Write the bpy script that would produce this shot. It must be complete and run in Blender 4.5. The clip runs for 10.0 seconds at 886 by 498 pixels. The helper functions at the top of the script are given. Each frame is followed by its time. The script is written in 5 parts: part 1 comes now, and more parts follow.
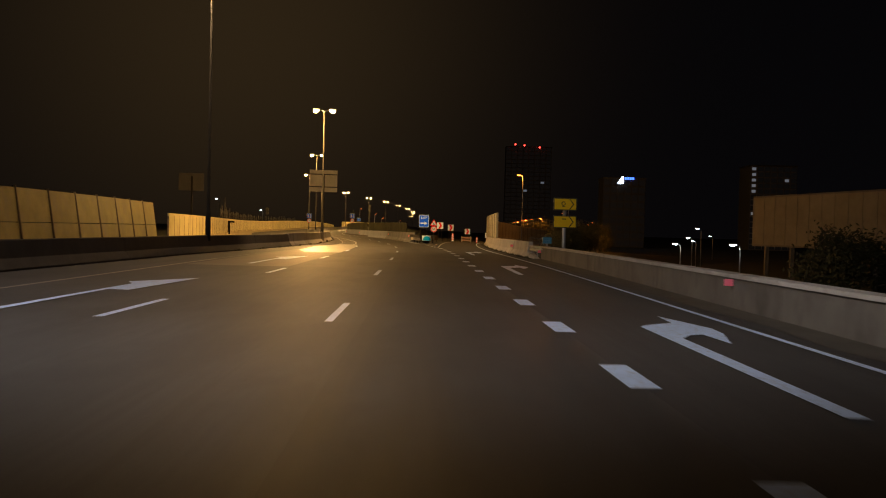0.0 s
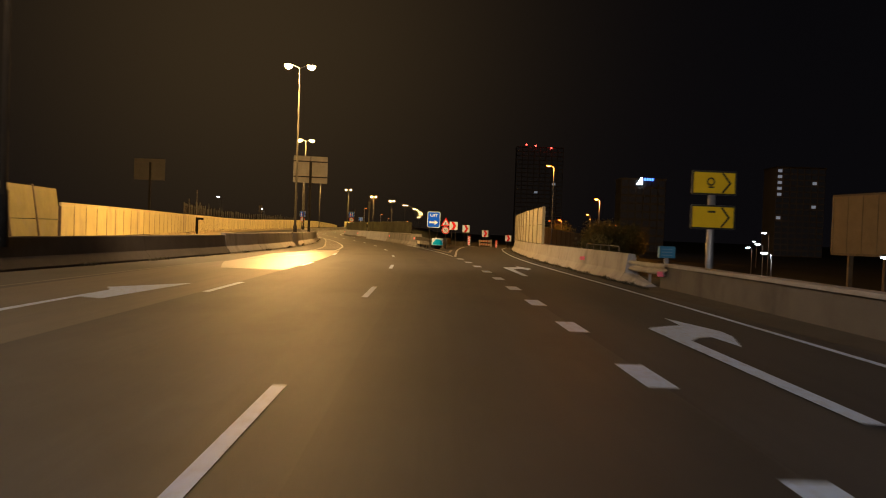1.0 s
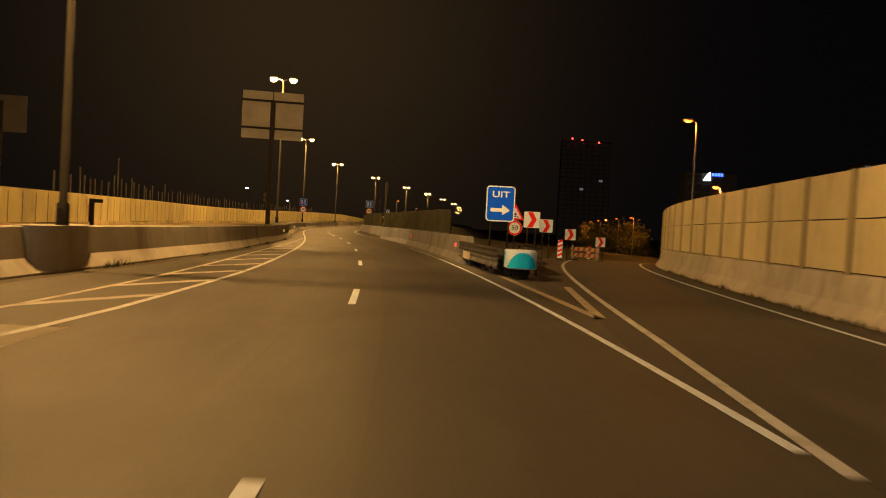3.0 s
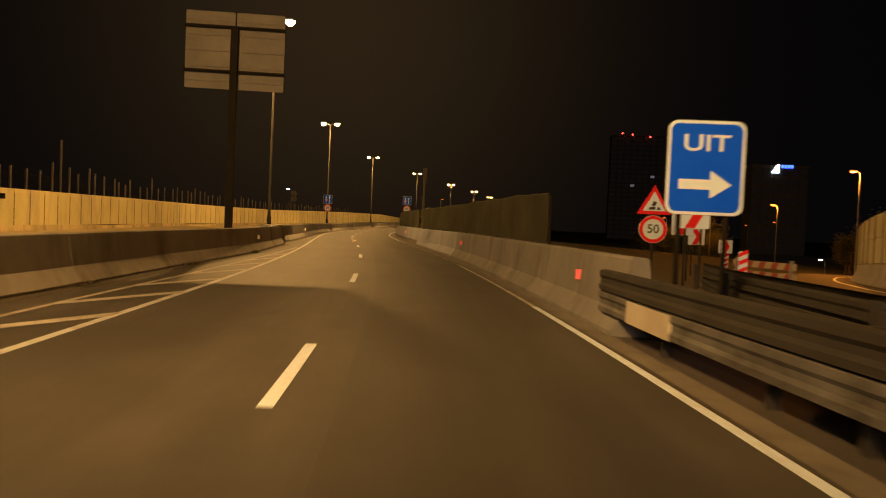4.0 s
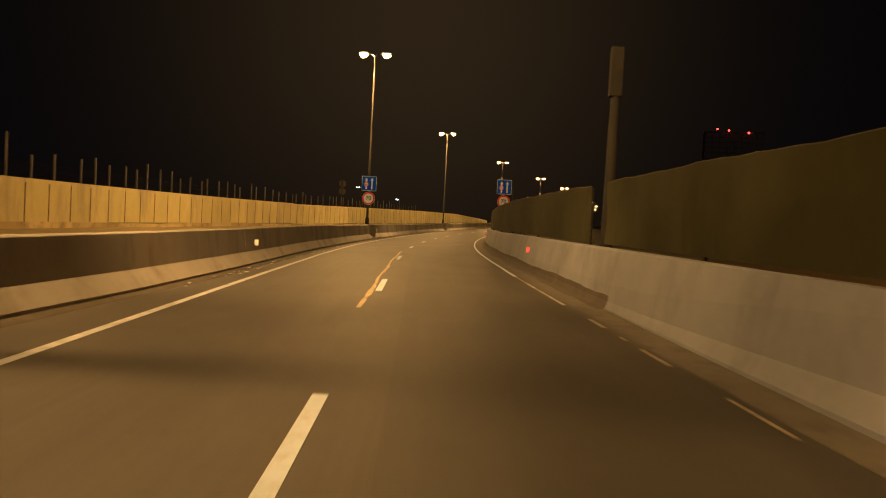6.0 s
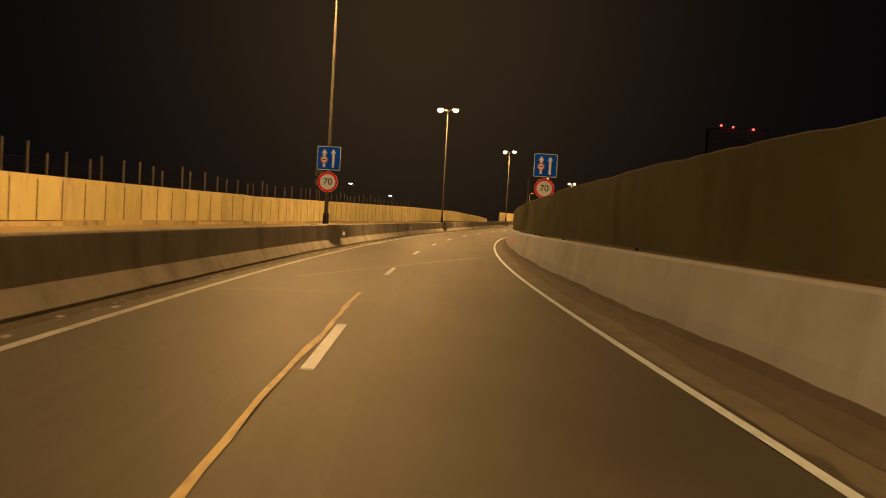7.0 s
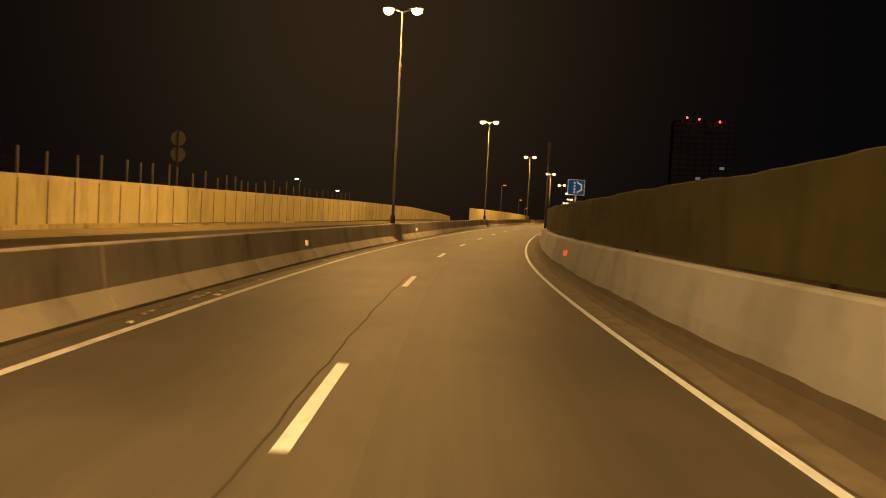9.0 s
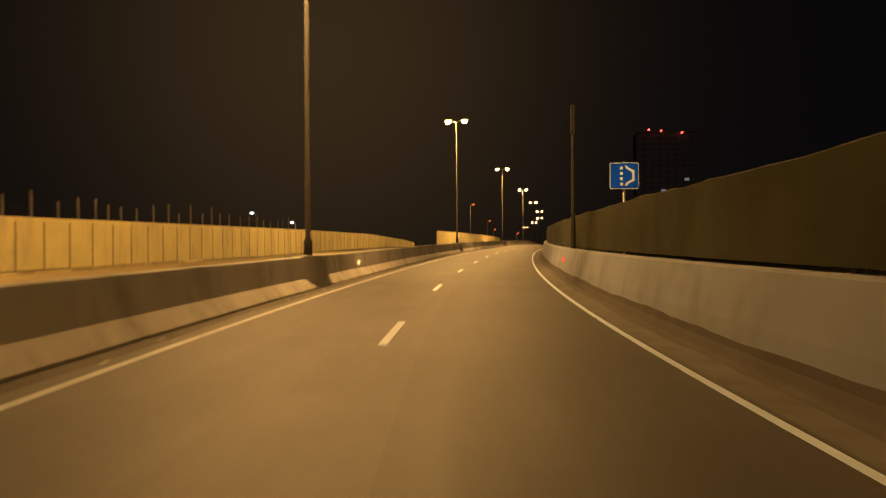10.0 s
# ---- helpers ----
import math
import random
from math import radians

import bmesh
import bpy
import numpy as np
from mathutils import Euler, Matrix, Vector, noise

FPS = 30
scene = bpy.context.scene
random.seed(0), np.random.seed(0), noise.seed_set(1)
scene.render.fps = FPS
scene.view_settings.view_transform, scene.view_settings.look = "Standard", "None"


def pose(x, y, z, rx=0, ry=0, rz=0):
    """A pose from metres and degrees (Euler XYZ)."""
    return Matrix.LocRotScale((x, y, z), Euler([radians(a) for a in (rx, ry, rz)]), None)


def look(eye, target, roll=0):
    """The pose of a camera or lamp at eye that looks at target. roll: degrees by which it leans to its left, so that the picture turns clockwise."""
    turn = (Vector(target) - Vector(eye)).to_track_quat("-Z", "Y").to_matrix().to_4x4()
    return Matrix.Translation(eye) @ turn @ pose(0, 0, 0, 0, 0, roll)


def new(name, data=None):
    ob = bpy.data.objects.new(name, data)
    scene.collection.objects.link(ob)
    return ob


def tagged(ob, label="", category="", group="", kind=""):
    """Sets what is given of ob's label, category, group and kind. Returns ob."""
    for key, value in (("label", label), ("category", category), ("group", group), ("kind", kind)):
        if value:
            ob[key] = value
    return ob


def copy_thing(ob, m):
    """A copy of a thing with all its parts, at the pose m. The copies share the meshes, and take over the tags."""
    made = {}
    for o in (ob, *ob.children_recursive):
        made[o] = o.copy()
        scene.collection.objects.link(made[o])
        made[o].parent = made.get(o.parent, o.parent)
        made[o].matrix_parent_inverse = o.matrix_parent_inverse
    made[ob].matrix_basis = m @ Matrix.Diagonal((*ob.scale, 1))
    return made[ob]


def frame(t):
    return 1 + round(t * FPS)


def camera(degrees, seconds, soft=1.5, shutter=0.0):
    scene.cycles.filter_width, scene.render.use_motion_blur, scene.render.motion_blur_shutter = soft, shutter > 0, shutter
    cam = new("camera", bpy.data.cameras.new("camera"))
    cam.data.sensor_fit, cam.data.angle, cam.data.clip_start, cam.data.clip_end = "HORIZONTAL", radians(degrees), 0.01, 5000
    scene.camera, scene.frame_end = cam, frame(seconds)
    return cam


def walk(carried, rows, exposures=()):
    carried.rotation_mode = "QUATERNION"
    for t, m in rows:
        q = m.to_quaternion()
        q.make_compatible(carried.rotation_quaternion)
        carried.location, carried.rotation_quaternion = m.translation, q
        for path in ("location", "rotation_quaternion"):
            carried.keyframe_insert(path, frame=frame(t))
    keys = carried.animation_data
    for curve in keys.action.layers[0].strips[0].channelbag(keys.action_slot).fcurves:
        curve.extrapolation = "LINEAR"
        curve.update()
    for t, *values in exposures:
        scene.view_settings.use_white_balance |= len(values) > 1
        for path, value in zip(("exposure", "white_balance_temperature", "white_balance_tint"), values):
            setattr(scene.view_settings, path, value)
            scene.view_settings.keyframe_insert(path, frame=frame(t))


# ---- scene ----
# ---------------------------------------------------------------- camera
cam = camera(58.8, 10.0, soft=1.05, shutter=0.22)
PATH = [
    (0, look((2.367, -0.520, 1.428), (1.642, 19.461, 0.948), 1.47)),
    (0.5, look((1.729, 8.864, 1.377), (1.102, 28.849, 0.932), 1.58)),
    (1, look((0.946, 19.541, 1.378), (0.033, 39.515, 0.934), 2.07)),
    (1.5, look((0.320, 28.911, 1.359), (-0.490, 48.889, 0.897), 1.93)),
    (2, look((-0.433, 38.900, 1.336), (-1.343, 58.874, 0.869), 2.25)),
    (2.5, look((-1.244, 48.077, 1.349), (-2.515, 68.029, 0.822), 2.40)),
    (2.7, look((-1.717, 52.143, 1.356), (-3.229, 72.079, 0.815), 2.80)),
    (4, look((-5.245, 77.316, 1.395), (-8.227, 97.082, 0.769), 2.48)),
    (4.5, look((-7.199, 86.973, 1.369), (-10.900, 106.618, 0.749), 2.29)),
    (5, look((-9.479, 96.822, 1.425), (-13.900, 116.317, 0.780), 2.61)),
    (5.2, look((-10.485, 100.767, 1.413), (-15.186, 120.196, 0.757), 2.64)),
    (6.3, look((-15.738, 120.043, 1.390), (-20.578, 139.436, 0.695), 3.19)),
    (6.5, look((-16.690, 123.649, 1.409), (-21.535, 143.041, 0.710), 3.41)),
    (7, look((-19.635, 134.382, 1.400), (-24.316, 153.813, 0.664), 3.27)),
    (7.5, look((-21.892, 143.022, 1.405), (-26.377, 162.499, 0.677), 2.10)),
    (8, look((-24.320, 152.804, 1.404), (-28.523, 172.345, 0.701), 1.86)),
    (8.5, look((-26.303, 161.389, 1.412), (-30.213, 180.999, 0.762), 1.70)),
    (9, look((-28.444, 171.309, 1.498), (-32.008, 190.975, 0.761), 2.93)),
    (9.5, look((-30.060, 180.140, 1.418), (-33.265, 199.880, 0.733), 2.50)),
    (9.7, look((-30.640, 183.600, 1.405), (-33.655, 203.370, 0.725), 2.85)),
    (9.8, look((-31.060, 186.330, 1.375), (-33.965, 206.118, 0.812), 2.20)),
    (9.9, look((-31.275, 187.670, 1.370), (-34.115, 207.465, 0.893), 1.40)),
    (10, look((-31.640, 190.170, 1.385), (-34.365, 209.985, 1.340), -0.35)),
]
walk(cam, PATH, exposures=[
    (0, 0.1, 6000, 10), (0.5, 0.4, 6000, 10), (1.0, 0.68, 5850, 10), (1.5, 0.82, 5900, 10), (2.0, 0.65, 6100, 11), (2.5, 0.36, 6450, 10),
    (4.0, 0.06, 6350, 13), (4.5, 0.35, 6450, 10), (5.0, 0.5, 6400, 10), (6.5, 0.0, 5850, 15), (7.0, 0.45, 5850, 15), (7.5, 0.63, 5850, 15),
    (8.0, 0.65, 6250, 12), (8.5, 0.6, 6500, 10), (9.0, 0.32, 6250, 11), (9.5, 0.65, 6300, 10), (10, 0.65, 6300, 12)])

# ---------------------------------------------------------------- night sky
world = bpy.data.worlds.new("night_sky")
scene.world = world
world.use_nodes = True
wn, wl = world.node_tree.nodes, world.node_tree.links
w_bg = wn["Background"]
w_co = wn.new("ShaderNodeTexCoord")
w_sep = wn.new("ShaderNodeSeparateXYZ")
w_ramp = wn.new("ShaderNodeValToRGB")
w_ramp.color_ramp.elements[0].position, w_ramp.color_ramp.elements[0].color = 0.0, (0.0019, 0.0016, 0.0018, 1)
w_ramp.color_ramp.elements[1].position, w_ramp.color_ramp.elements[1].color = 0.45, (0.0014, 0.0012, 0.0014, 1)
wl.new(w_co.outputs["Generated"], w_sep.inputs[0])
wl.new(w_sep.outputs["Z"], w_ramp.inputs[0])
# wide sodium dome over the road ahead: windscreen haze painted into the sky
w_dot = wn.new("ShaderNodeVectorMath")
w_dot.operation = "DOT_PRODUCT"
w_dot.inputs[1].default_value = Vector((-0.275, 0.93, 0.24)).normalized()
w_dome = wn.new("ShaderNodeMath")
w_dome.operation, w_dome.use_clamp = "POWER", True
w_dome.inputs[1].default_value = 26.0
w_mix = wn.new("ShaderNodeMix")
w_mix.data_type, w_mix.blend_type = "RGBA", "ADD"
w_mix.inputs[7].default_value = (0.0215, 0.0124, 0.0040, 1)
wl.new(w_co.outputs["Generated"], w_dot.inputs[0])
w_pos = wn.new("ShaderNodeMath")
w_pos.operation = "MAXIMUM"
wl.new(w_dot.outputs["Value"], w_pos.inputs[0])
wl.new(w_pos.outputs[0], w_dome.inputs[0])
wl.new(w_dome.outputs[0], w_mix.inputs[0])
wl.new(w_ramp.outputs[0], w_mix.inputs[6])
wl.new(w_mix.outputs[2], w_bg.inputs["Color"])
w_bg.inputs["Strength"].default_value = 1.0

SODIUM = (1.0, 0.512, 0.132)
ORANGE = (1.0, 0.31, 0.025)
LAMP_WATTS = 11500.0      # a lantern of a double street lamp


def lamp_light(place, watts, colour, radius=0.16):
    data = bpy.data.lights.new("lantern_light", "POINT")
    data.energy, data.color, data.shadow_soft_size = watts, colour, radius
    ob = new("lantern_light", data)
    ob.location = place
    return ob


def added_spot(place, target, watts, colour, cone=115.0, blend=0.7, radius=0.16):
    """An added spot at a lantern, aimed along the road to brighten signs."""
    data = bpy.data.lights.new("added_lantern_spot", "SPOT")
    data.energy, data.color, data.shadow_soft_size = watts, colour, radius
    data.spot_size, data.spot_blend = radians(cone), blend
    ob = new("added_lantern_spot", data)
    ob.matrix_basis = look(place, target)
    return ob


# ---------------------------------------------------------------- materials
def material(name):
    m = bpy.data.materials.new(name)
    m.use_nodes = True
    return m, m.node_tree.nodes, m.node_tree.links, m.node_tree.nodes["Principled BSDF"]


def mix(nodes, links, fac, a, b, mode="MIX"):
    n = nodes.new("ShaderNodeMix")
    n.data_type, n.blend_type = "RGBA", mode
    for key, v in ((0, fac), (6, a), (7, b)):
        if hasattr(v, "links"):
            links.new(v, n.inputs[key])
        else:
            n.inputs[key].default_value = v if key == 0 else (*v, 1)
    return n.outputs[2]


def noise_out(nodes, links, coord, scale, detail=4.0, rough=0.6, stretch=None):
    n = nodes.new("ShaderNodeTexNoise")
    n.inputs["Scale"].default_value, n.inputs["Detail"].default_value, n.inputs["Roughness"].default_value = scale, detail, rough
    if stretch:
        mp = nodes.new("ShaderNodeMapping")
        mp.inputs["Scale"].default_value = stretch
        links.new(coord, mp.inputs[0])
        coord = mp.outputs[0]
    links.new(coord, n.inputs["Vector"])
    return n.outputs["Fac"]


def ramp_out(nodes, links, value, stops):
    n = nodes.new("ShaderNodeValToRGB")
    els = n.color_ramp.elements
    while len(els) < len(stops):
        els.new(0.5)
    for e, (p, c) in zip(els, stops):
        e.position, e.color = p, (c, c, c, 1)
    links.new(value, n.inputs[0])
    return n.outputs[0]


def surface(name, dark, light, rough=0.8, scale=3.0, grain=60.0, bump=0.15, metal=0.0, stretch=None, spec=0.5, per_piece=0.0, stain=None):
    """A worn surface: two colours mixed by a coarse and a fine noise, with grain in the relief."""
    m, nodes, links, bsdf = material(name)
    pos = nodes.new("ShaderNodeNewGeometry").outputs["Position"]
    coarse = ramp_out(nodes, links, noise_out(nodes, links, pos, scale, 5, 0.65, stretch), ((0.3, 0.0), (0.7, 1.0)))
    fine = noise_out(nodes, links, pos, grain, 3, 0.7)
    col = mix(nodes, links, coarse, dark, light)
    col = mix(nodes, links, 0.25, col, mix(nodes, links, fine, tuple(0.55 * c for c in dark), tuple(min(1, 1.3 * c) for c in light)))
    if stain:
        spots = ramp_out(nodes, links, noise_out(nodes, links, pos, stain[1], 6, 0.7, stain[2]), ((0.5, 0.0), (0.68, 0.8)))
        col = mix(nodes, links, spots, col, stain[0])
    if per_piece:
        info = nodes.new("ShaderNodeObjectInfo")
        tone = nodes.new("ShaderNodeMapRange")
        tone.inputs["To Min"].default_value, tone.inputs["To Max"].default_value = 1 - per_piece, 1 + per_piece
        links.new(info.outputs["Random"], tone.inputs[0])
        sc = nodes.new("ShaderNodeVectorMath")
        sc.operation = "SCALE"
        links.new(col, sc.inputs[0]), links.new(tone.outputs[0], sc.inputs["Scale"])
        col = sc.outputs[0]
    links.new(col, bsdf.inputs["Base Color"])
    rr = nodes.new("ShaderNodeMapRange")
    rr.inputs["To Min"].default_value, rr.inputs["To Max"].default_value = max(0.05, rough - 0.12), min(1, rough + 0.12)
    links.new(fine, rr.inputs[0]), links.new(rr.outputs[0], bsdf.inputs["Roughness"])
    bsdf.inputs["Metallic"].default_value, bsdf.inputs["Specular IOR Level"].default_value = metal, spec
    if bump:
        b = nodes.new("ShaderNodeBump")
        b.inputs["Strength"].default_value, b.inputs["Distance"].default_value = bump, 0.01
        links.new(fine, b.inputs["Height"]), links.new(b.outputs[0], bsdf.inputs["Normal"])
    return m


def asphalt(name, base, rough, patchy=0.35, lanes=False):
    """Asphalt with wheel tracks, long streaks, sealed patches and stone grain; u is metres across, v metres along."""
    m, nodes, links, bsdf = material(name)
    geo = nodes.new("ShaderNodeNewGeometry").outputs["Position"]
    uv = nodes.new("ShaderNodeUVMap").outputs[0]
    streak = noise_out(nodes, links, uv, 1.0, 5, 0.6, (1.6, 0.035, 1))
    blot = noise_out(nodes, links, uv, 0.33, 6, 0.65, (1.0, 0.55, 1))
    grain = noise_out(nodes, links, geo, 55, 3, 0.85)
    sep = nodes.new("ShaderNodeSeparateXYZ")
    links.new(uv, sep.inputs[0])
    wave = nodes.new("ShaderNodeMath")
    wave.operation = "SINE"
    mul = nodes.new("ShaderNodeMath")
    mul.operation = "MULTIPLY"
    mul.inputs[1].default_value = 2 * math.pi / 1.75
    links.new(sep.outputs["X"], mul.inputs[0]), links.new(mul.outputs[0], wave.inputs[0])
    track = ramp_out(nodes, links, wave.outputs[0], ((0.0, 0.0), (1.0, 0.3)))
    lo, hi = tuple(0.50 * c for c in base), tuple(1.7 * c for c in base)
    col = mix(nodes, links, ramp_out(nodes, links, streak, ((0.3, 0.0), (0.7, 1.0))), lo, hi)
    fine = noise_out(nodes, links, uv, 1.0, 4, 0.7, (6.0, 0.16, 1))
    col = mix(nodes, links, ramp_out(nodes, links, fine, ((0.40, 0.0), (0.62, 0.38))), col, tuple(1.9 * c for c in base))
    col = mix(nodes, links, track, col, tuple(0.7 * c for c in base))
    col = mix(nodes, links, ramp_out(nodes, links, blot, ((0.44, 0.0), (0.58, patchy))), col, tuple(0.5 * c for c in base))
    col = mix(nodes, links, 0.35, col, mix(nodes, links, grain, tuple(0.35 * c for c in base), tuple(2.1 * c for c in base)))
    if lanes:
        # the right lane was laid later, in a darker mix, with a straight joint
        edge = nodes.new("ShaderNodeMath")
        edge.operation = "GREATER_THAN"
        edge.inputs[1].default_value = 0.52
        links.new(sep.outputs["X"], edge.inputs[0])
        part_way = nodes.new("ShaderNodeMath")
        part_way.operation = "MULTIPLY"
        part_way.inputs[1].default_value = 0.30
        links.new(edge.outputs[0], part_way.inputs[0])
        col = mix(nodes, links, part_way.outputs[0], col, tuple(0.35 * c for c in base))
    links.new(col, bsdf.inputs["Base Color"])
    rr = nodes.new("ShaderNodeMapRange")
    rr.inputs["To Min"].default_value, rr.inputs["To Max"].default_value = rough - 0.1, rough + 0.1
    links.new(streak, rr.inputs[0]), links.new(rr.outputs[0], bsdf.inputs["Roughness"])
    bsdf.inputs["Specular IOR Level"].default_value = 0.5
    b = nodes.new("ShaderNodeBump")
    b.inputs["Strength"].default_value, b.inputs["Distance"].default_value = 0.25, 0.008
    links.new(grain, b.inputs["Height"]), links.new(b.outputs[0], bsdf.inputs["Normal"])
    return m


def glow(name, colour, strength):
    m, nodes, links, bsdf = material(name)
    bsdf.inputs["Base Color"].default_value = (*colour, 1)
    bsdf.inputs["Emission Color"].default_value = (*colour, 1)
    bsdf.inputs["Emission Strength"].default_value = strength
    return m


M_ROAD = asphalt("asphalt", (0.053, 0.050, 0.047), 0.65, 0.75, lanes=True)
# pale base colour holds the bright pool under the first lit lamp
M_ROAD_POOL = asphalt("polished_pool_asphalt", (0.16, 0.145, 0.12), 0.36, 0.1)
M_ROAD_PALER = asphalt("pale_lane_asphalt", (0.105, 0.093, 0.074), 0.60, 0.3)
M_RAMP = asphalt("ramp_asphalt", (0.038, 0.036, 0.035), 0.76)
M_PAINT = surface("road_paint", (0.52, 0.64, 0.88), (0.63, 0.76, 1.0), 0.55, 2.5, 45, 0.2, stain=((0.36, 0.34, 0.33), 9.0, None))
M_EDGEPAINT = surface("dusty_edge_paint", (0.34, 0.37, 0.42), (0.52, 0.56, 0.62), 0.6, 1.4, 45, 0.2, stain=((0.22, 0.21, 0.20), 3.0, None))
M_OLDPAINT = surface("worn_paint", (0.16, 0.14, 0.11), (0.42, 0.38, 0.31), 0.7, 3.0, 40, 0.2)
M_WORNPAINT = surface("thin_worn_paint", (0.16, 0.15, 0.14), (0.50, 0.49, 0.46), 0.7, 1.2, 40, 0.2, stain=((0.10, 0.09, 0.08), 1.6, None))
M_YELLOW = surface("old_yellow_tape", (0.36, 0.29, 0.12), (0.62, 0.51, 0.26), 0.6, 2.0, 40, 0.3, stain=((0.12, 0.10, 0.07), 5.0, None))
M_SEAM = surface("joint_sealant", (0.10, 0.092, 0.076), (0.20, 0.184, 0.15), 0.55, 2.0, 40, 0.2)
M_TAR = surface("tar_seam", (0.050, 0.047, 0.043), (0.064, 0.060, 0.055), 0.9, 2.0, 50, 0.3, spec=0.05)
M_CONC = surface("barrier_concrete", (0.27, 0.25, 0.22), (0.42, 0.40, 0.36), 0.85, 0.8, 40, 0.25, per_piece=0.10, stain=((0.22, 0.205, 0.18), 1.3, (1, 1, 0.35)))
# bluish tone puts white headlamp light into the roadside barrier's colour
M_CONC_COOL = surface("cool_smooth_concrete", (0.175, 0.190, 0.240), (0.255, 0.275, 0.340), 0.85, 0.5, 40, 0.2, per_piece=0.05, stain=((0.150, 0.157, 0.185), 0.7, (1, 1, 0.6)))
# darker, less blue copy of the roadside concrete for the first units, with stains
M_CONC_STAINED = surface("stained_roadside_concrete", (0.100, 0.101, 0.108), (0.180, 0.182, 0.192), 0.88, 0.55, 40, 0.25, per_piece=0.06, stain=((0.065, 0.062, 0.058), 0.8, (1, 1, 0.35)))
M_CONC_MEDIAN = surface("stained_median_concrete", (0.27, 0.255, 0.235), (0.39, 0.37, 0.345), 0.88, 0.7, 40, 0.25, per_piece=0.07, stain=((0.15, 0.135, 0.115), 0.6, (1, 1, 0.3)))
M_CONC_DARK = surface("dark_concrete", (0.026, 0.023, 0.020), (0.052, 0.046, 0.040), 0.9, 0.9, 40, 0.25, per_piece=0.12)
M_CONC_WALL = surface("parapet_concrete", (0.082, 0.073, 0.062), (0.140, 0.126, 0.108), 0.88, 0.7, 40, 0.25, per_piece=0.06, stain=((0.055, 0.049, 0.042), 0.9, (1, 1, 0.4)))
M_PANEL = surface("noise_panel", (0.50, 0.445, 0.20), (0.65, 0.585, 0.27), 0.75, 0.5, 30, 0.12, per_piece=0.07, stain=((0.36, 0.30, 0.20), 0.6, (1, 1, 0.3)))
M_CREAM = surface("cream_screen_panel", (0.41, 0.37, 0.23), (0.54, 0.49, 0.31), 0.75, 0.5, 30, 0.12, per_piece=0.06, stain=((0.30, 0.27, 0.20), 0.7, (1, 1, 0.25)))
# board colours darkened for the lack of headlamp light on the work fence
M_DULLRED = surface("dim_red_board", (0.20, 0.035, 0.022), (0.30, 0.06, 0.035), 0.8, 2.0, 40, 0.1)
M_DULLWHITE = surface("dim_cream_board", (0.26, 0.22, 0.16), (0.38, 0.33, 0.25), 0.8, 2.0, 40, 0.1)
M_JOINT_DARK = surface("cream_screen_joint", (0.22, 0.19, 0.11), (0.30, 0.26, 0.15), 0.8, 1.0, 30, 0.1)
M_PLINTH = surface("sandy_plinth", (0.42, 0.34, 0.18), (0.58, 0.48, 0.26), 0.9, 0.8, 25, 0.3, per_piece=0.30, stain=((0.20, 0.16, 0.09), 0.9, None))
M_VERGE_FILL = surface("verge_fill", (0.32, 0.255, 0.13), (0.46, 0.38, 0.20), 0.95, 0.7, 20, 0.5)
M_PANEL_OLD = surface("old_screen_panel", (0.13, 0.115, 0.042), (0.235, 0.208, 0.078), 0.7, 0.7, 30, 0.12, per_piece=0.1, stain=((0.16, 0.14, 0.10), 0.8, None))
M_STEEL_DARK = surface("dark_steel", (0.011, 0.010, 0.009), (0.020, 0.018, 0.016), 0.95, 2.0, 50, 0.1, spec=0.02)
M_POLE = surface("weathered_pole_steel", (0.012, 0.011, 0.0095), (0.022, 0.020, 0.0175), 0.88, 2.0, 50, 0.1, spec=0.15)
# steel darkened to hold the shade the guard rails seem to stand in
M_RAIL = surface("dark_rail_steel", (0.017, 0.0165, 0.017), (0.036, 0.035, 0.035), 0.88, 1.5, 40, 0.2, spec=0.2)
M_RAIL_BLOTCHED = surface("blotched_rail_steel", (0.030, 0.031, 0.036), (0.115, 0.118, 0.130), 0.75, 1.6, 40, 0.2, metal=0.1, stain=((0.012, 0.011, 0.011), 2.1, (1, 1, 2.0)))
M_RAILING = surface("weathered_railing_steel", (0.07, 0.07, 0.068), (0.13, 0.13, 0.125), 0.6, 2.0, 50, 0.1, metal=0.3)
M_HEM = surface("net_hem", (0.022, 0.020, 0.012), (0.055, 0.050, 0.028), 0.9, 2.0, 60, 0.2)
M_GALV = surface("galvanised_steel", (0.26, 0.26, 0.26), (0.42, 0.42, 0.42), 0.5, 2.0, 50, 0.1, metal=0.7)
M_POST_GREY = surface("fence_post_grey", (0.055, 0.052, 0.047), (0.11, 0.105, 0.095), 0.8, 2.0, 40, 0.1)
M_NET = surface("dark_green_netting", (0.019, 0.020, 0.011), (0.054, 0.055, 0.027), 0.95, 0.35, 120, 0.5, spec=0.1, stain=((0.020, 0.019, 0.010), 0.6, (1, 1, 0.4)))
M_NET.node_tree.nodes["Principled BSDF"].inputs["Alpha"].default_value = 0.95
M_DIRT = surface("verge_dirt", (0.035, 0.030, 0.022), (0.075, 0.065, 0.050), 0.95, 1.2, 25, 0.6)
M_FOOT_BAND = surface("dark_foot_film", (0.050, 0.043, 0.038), (0.085, 0.075, 0.066), 0.9, 1.4, 40, 0.2)
M_SHOULDER = surface("dusty_shoulder", (0.085, 0.078, 0.070), (0.135, 0.125, 0.112), 0.9, 1.0, 40, 0.3, stretch=(1, 1, 1), stain=((0.055, 0.050, 0.045), 2.2, None))
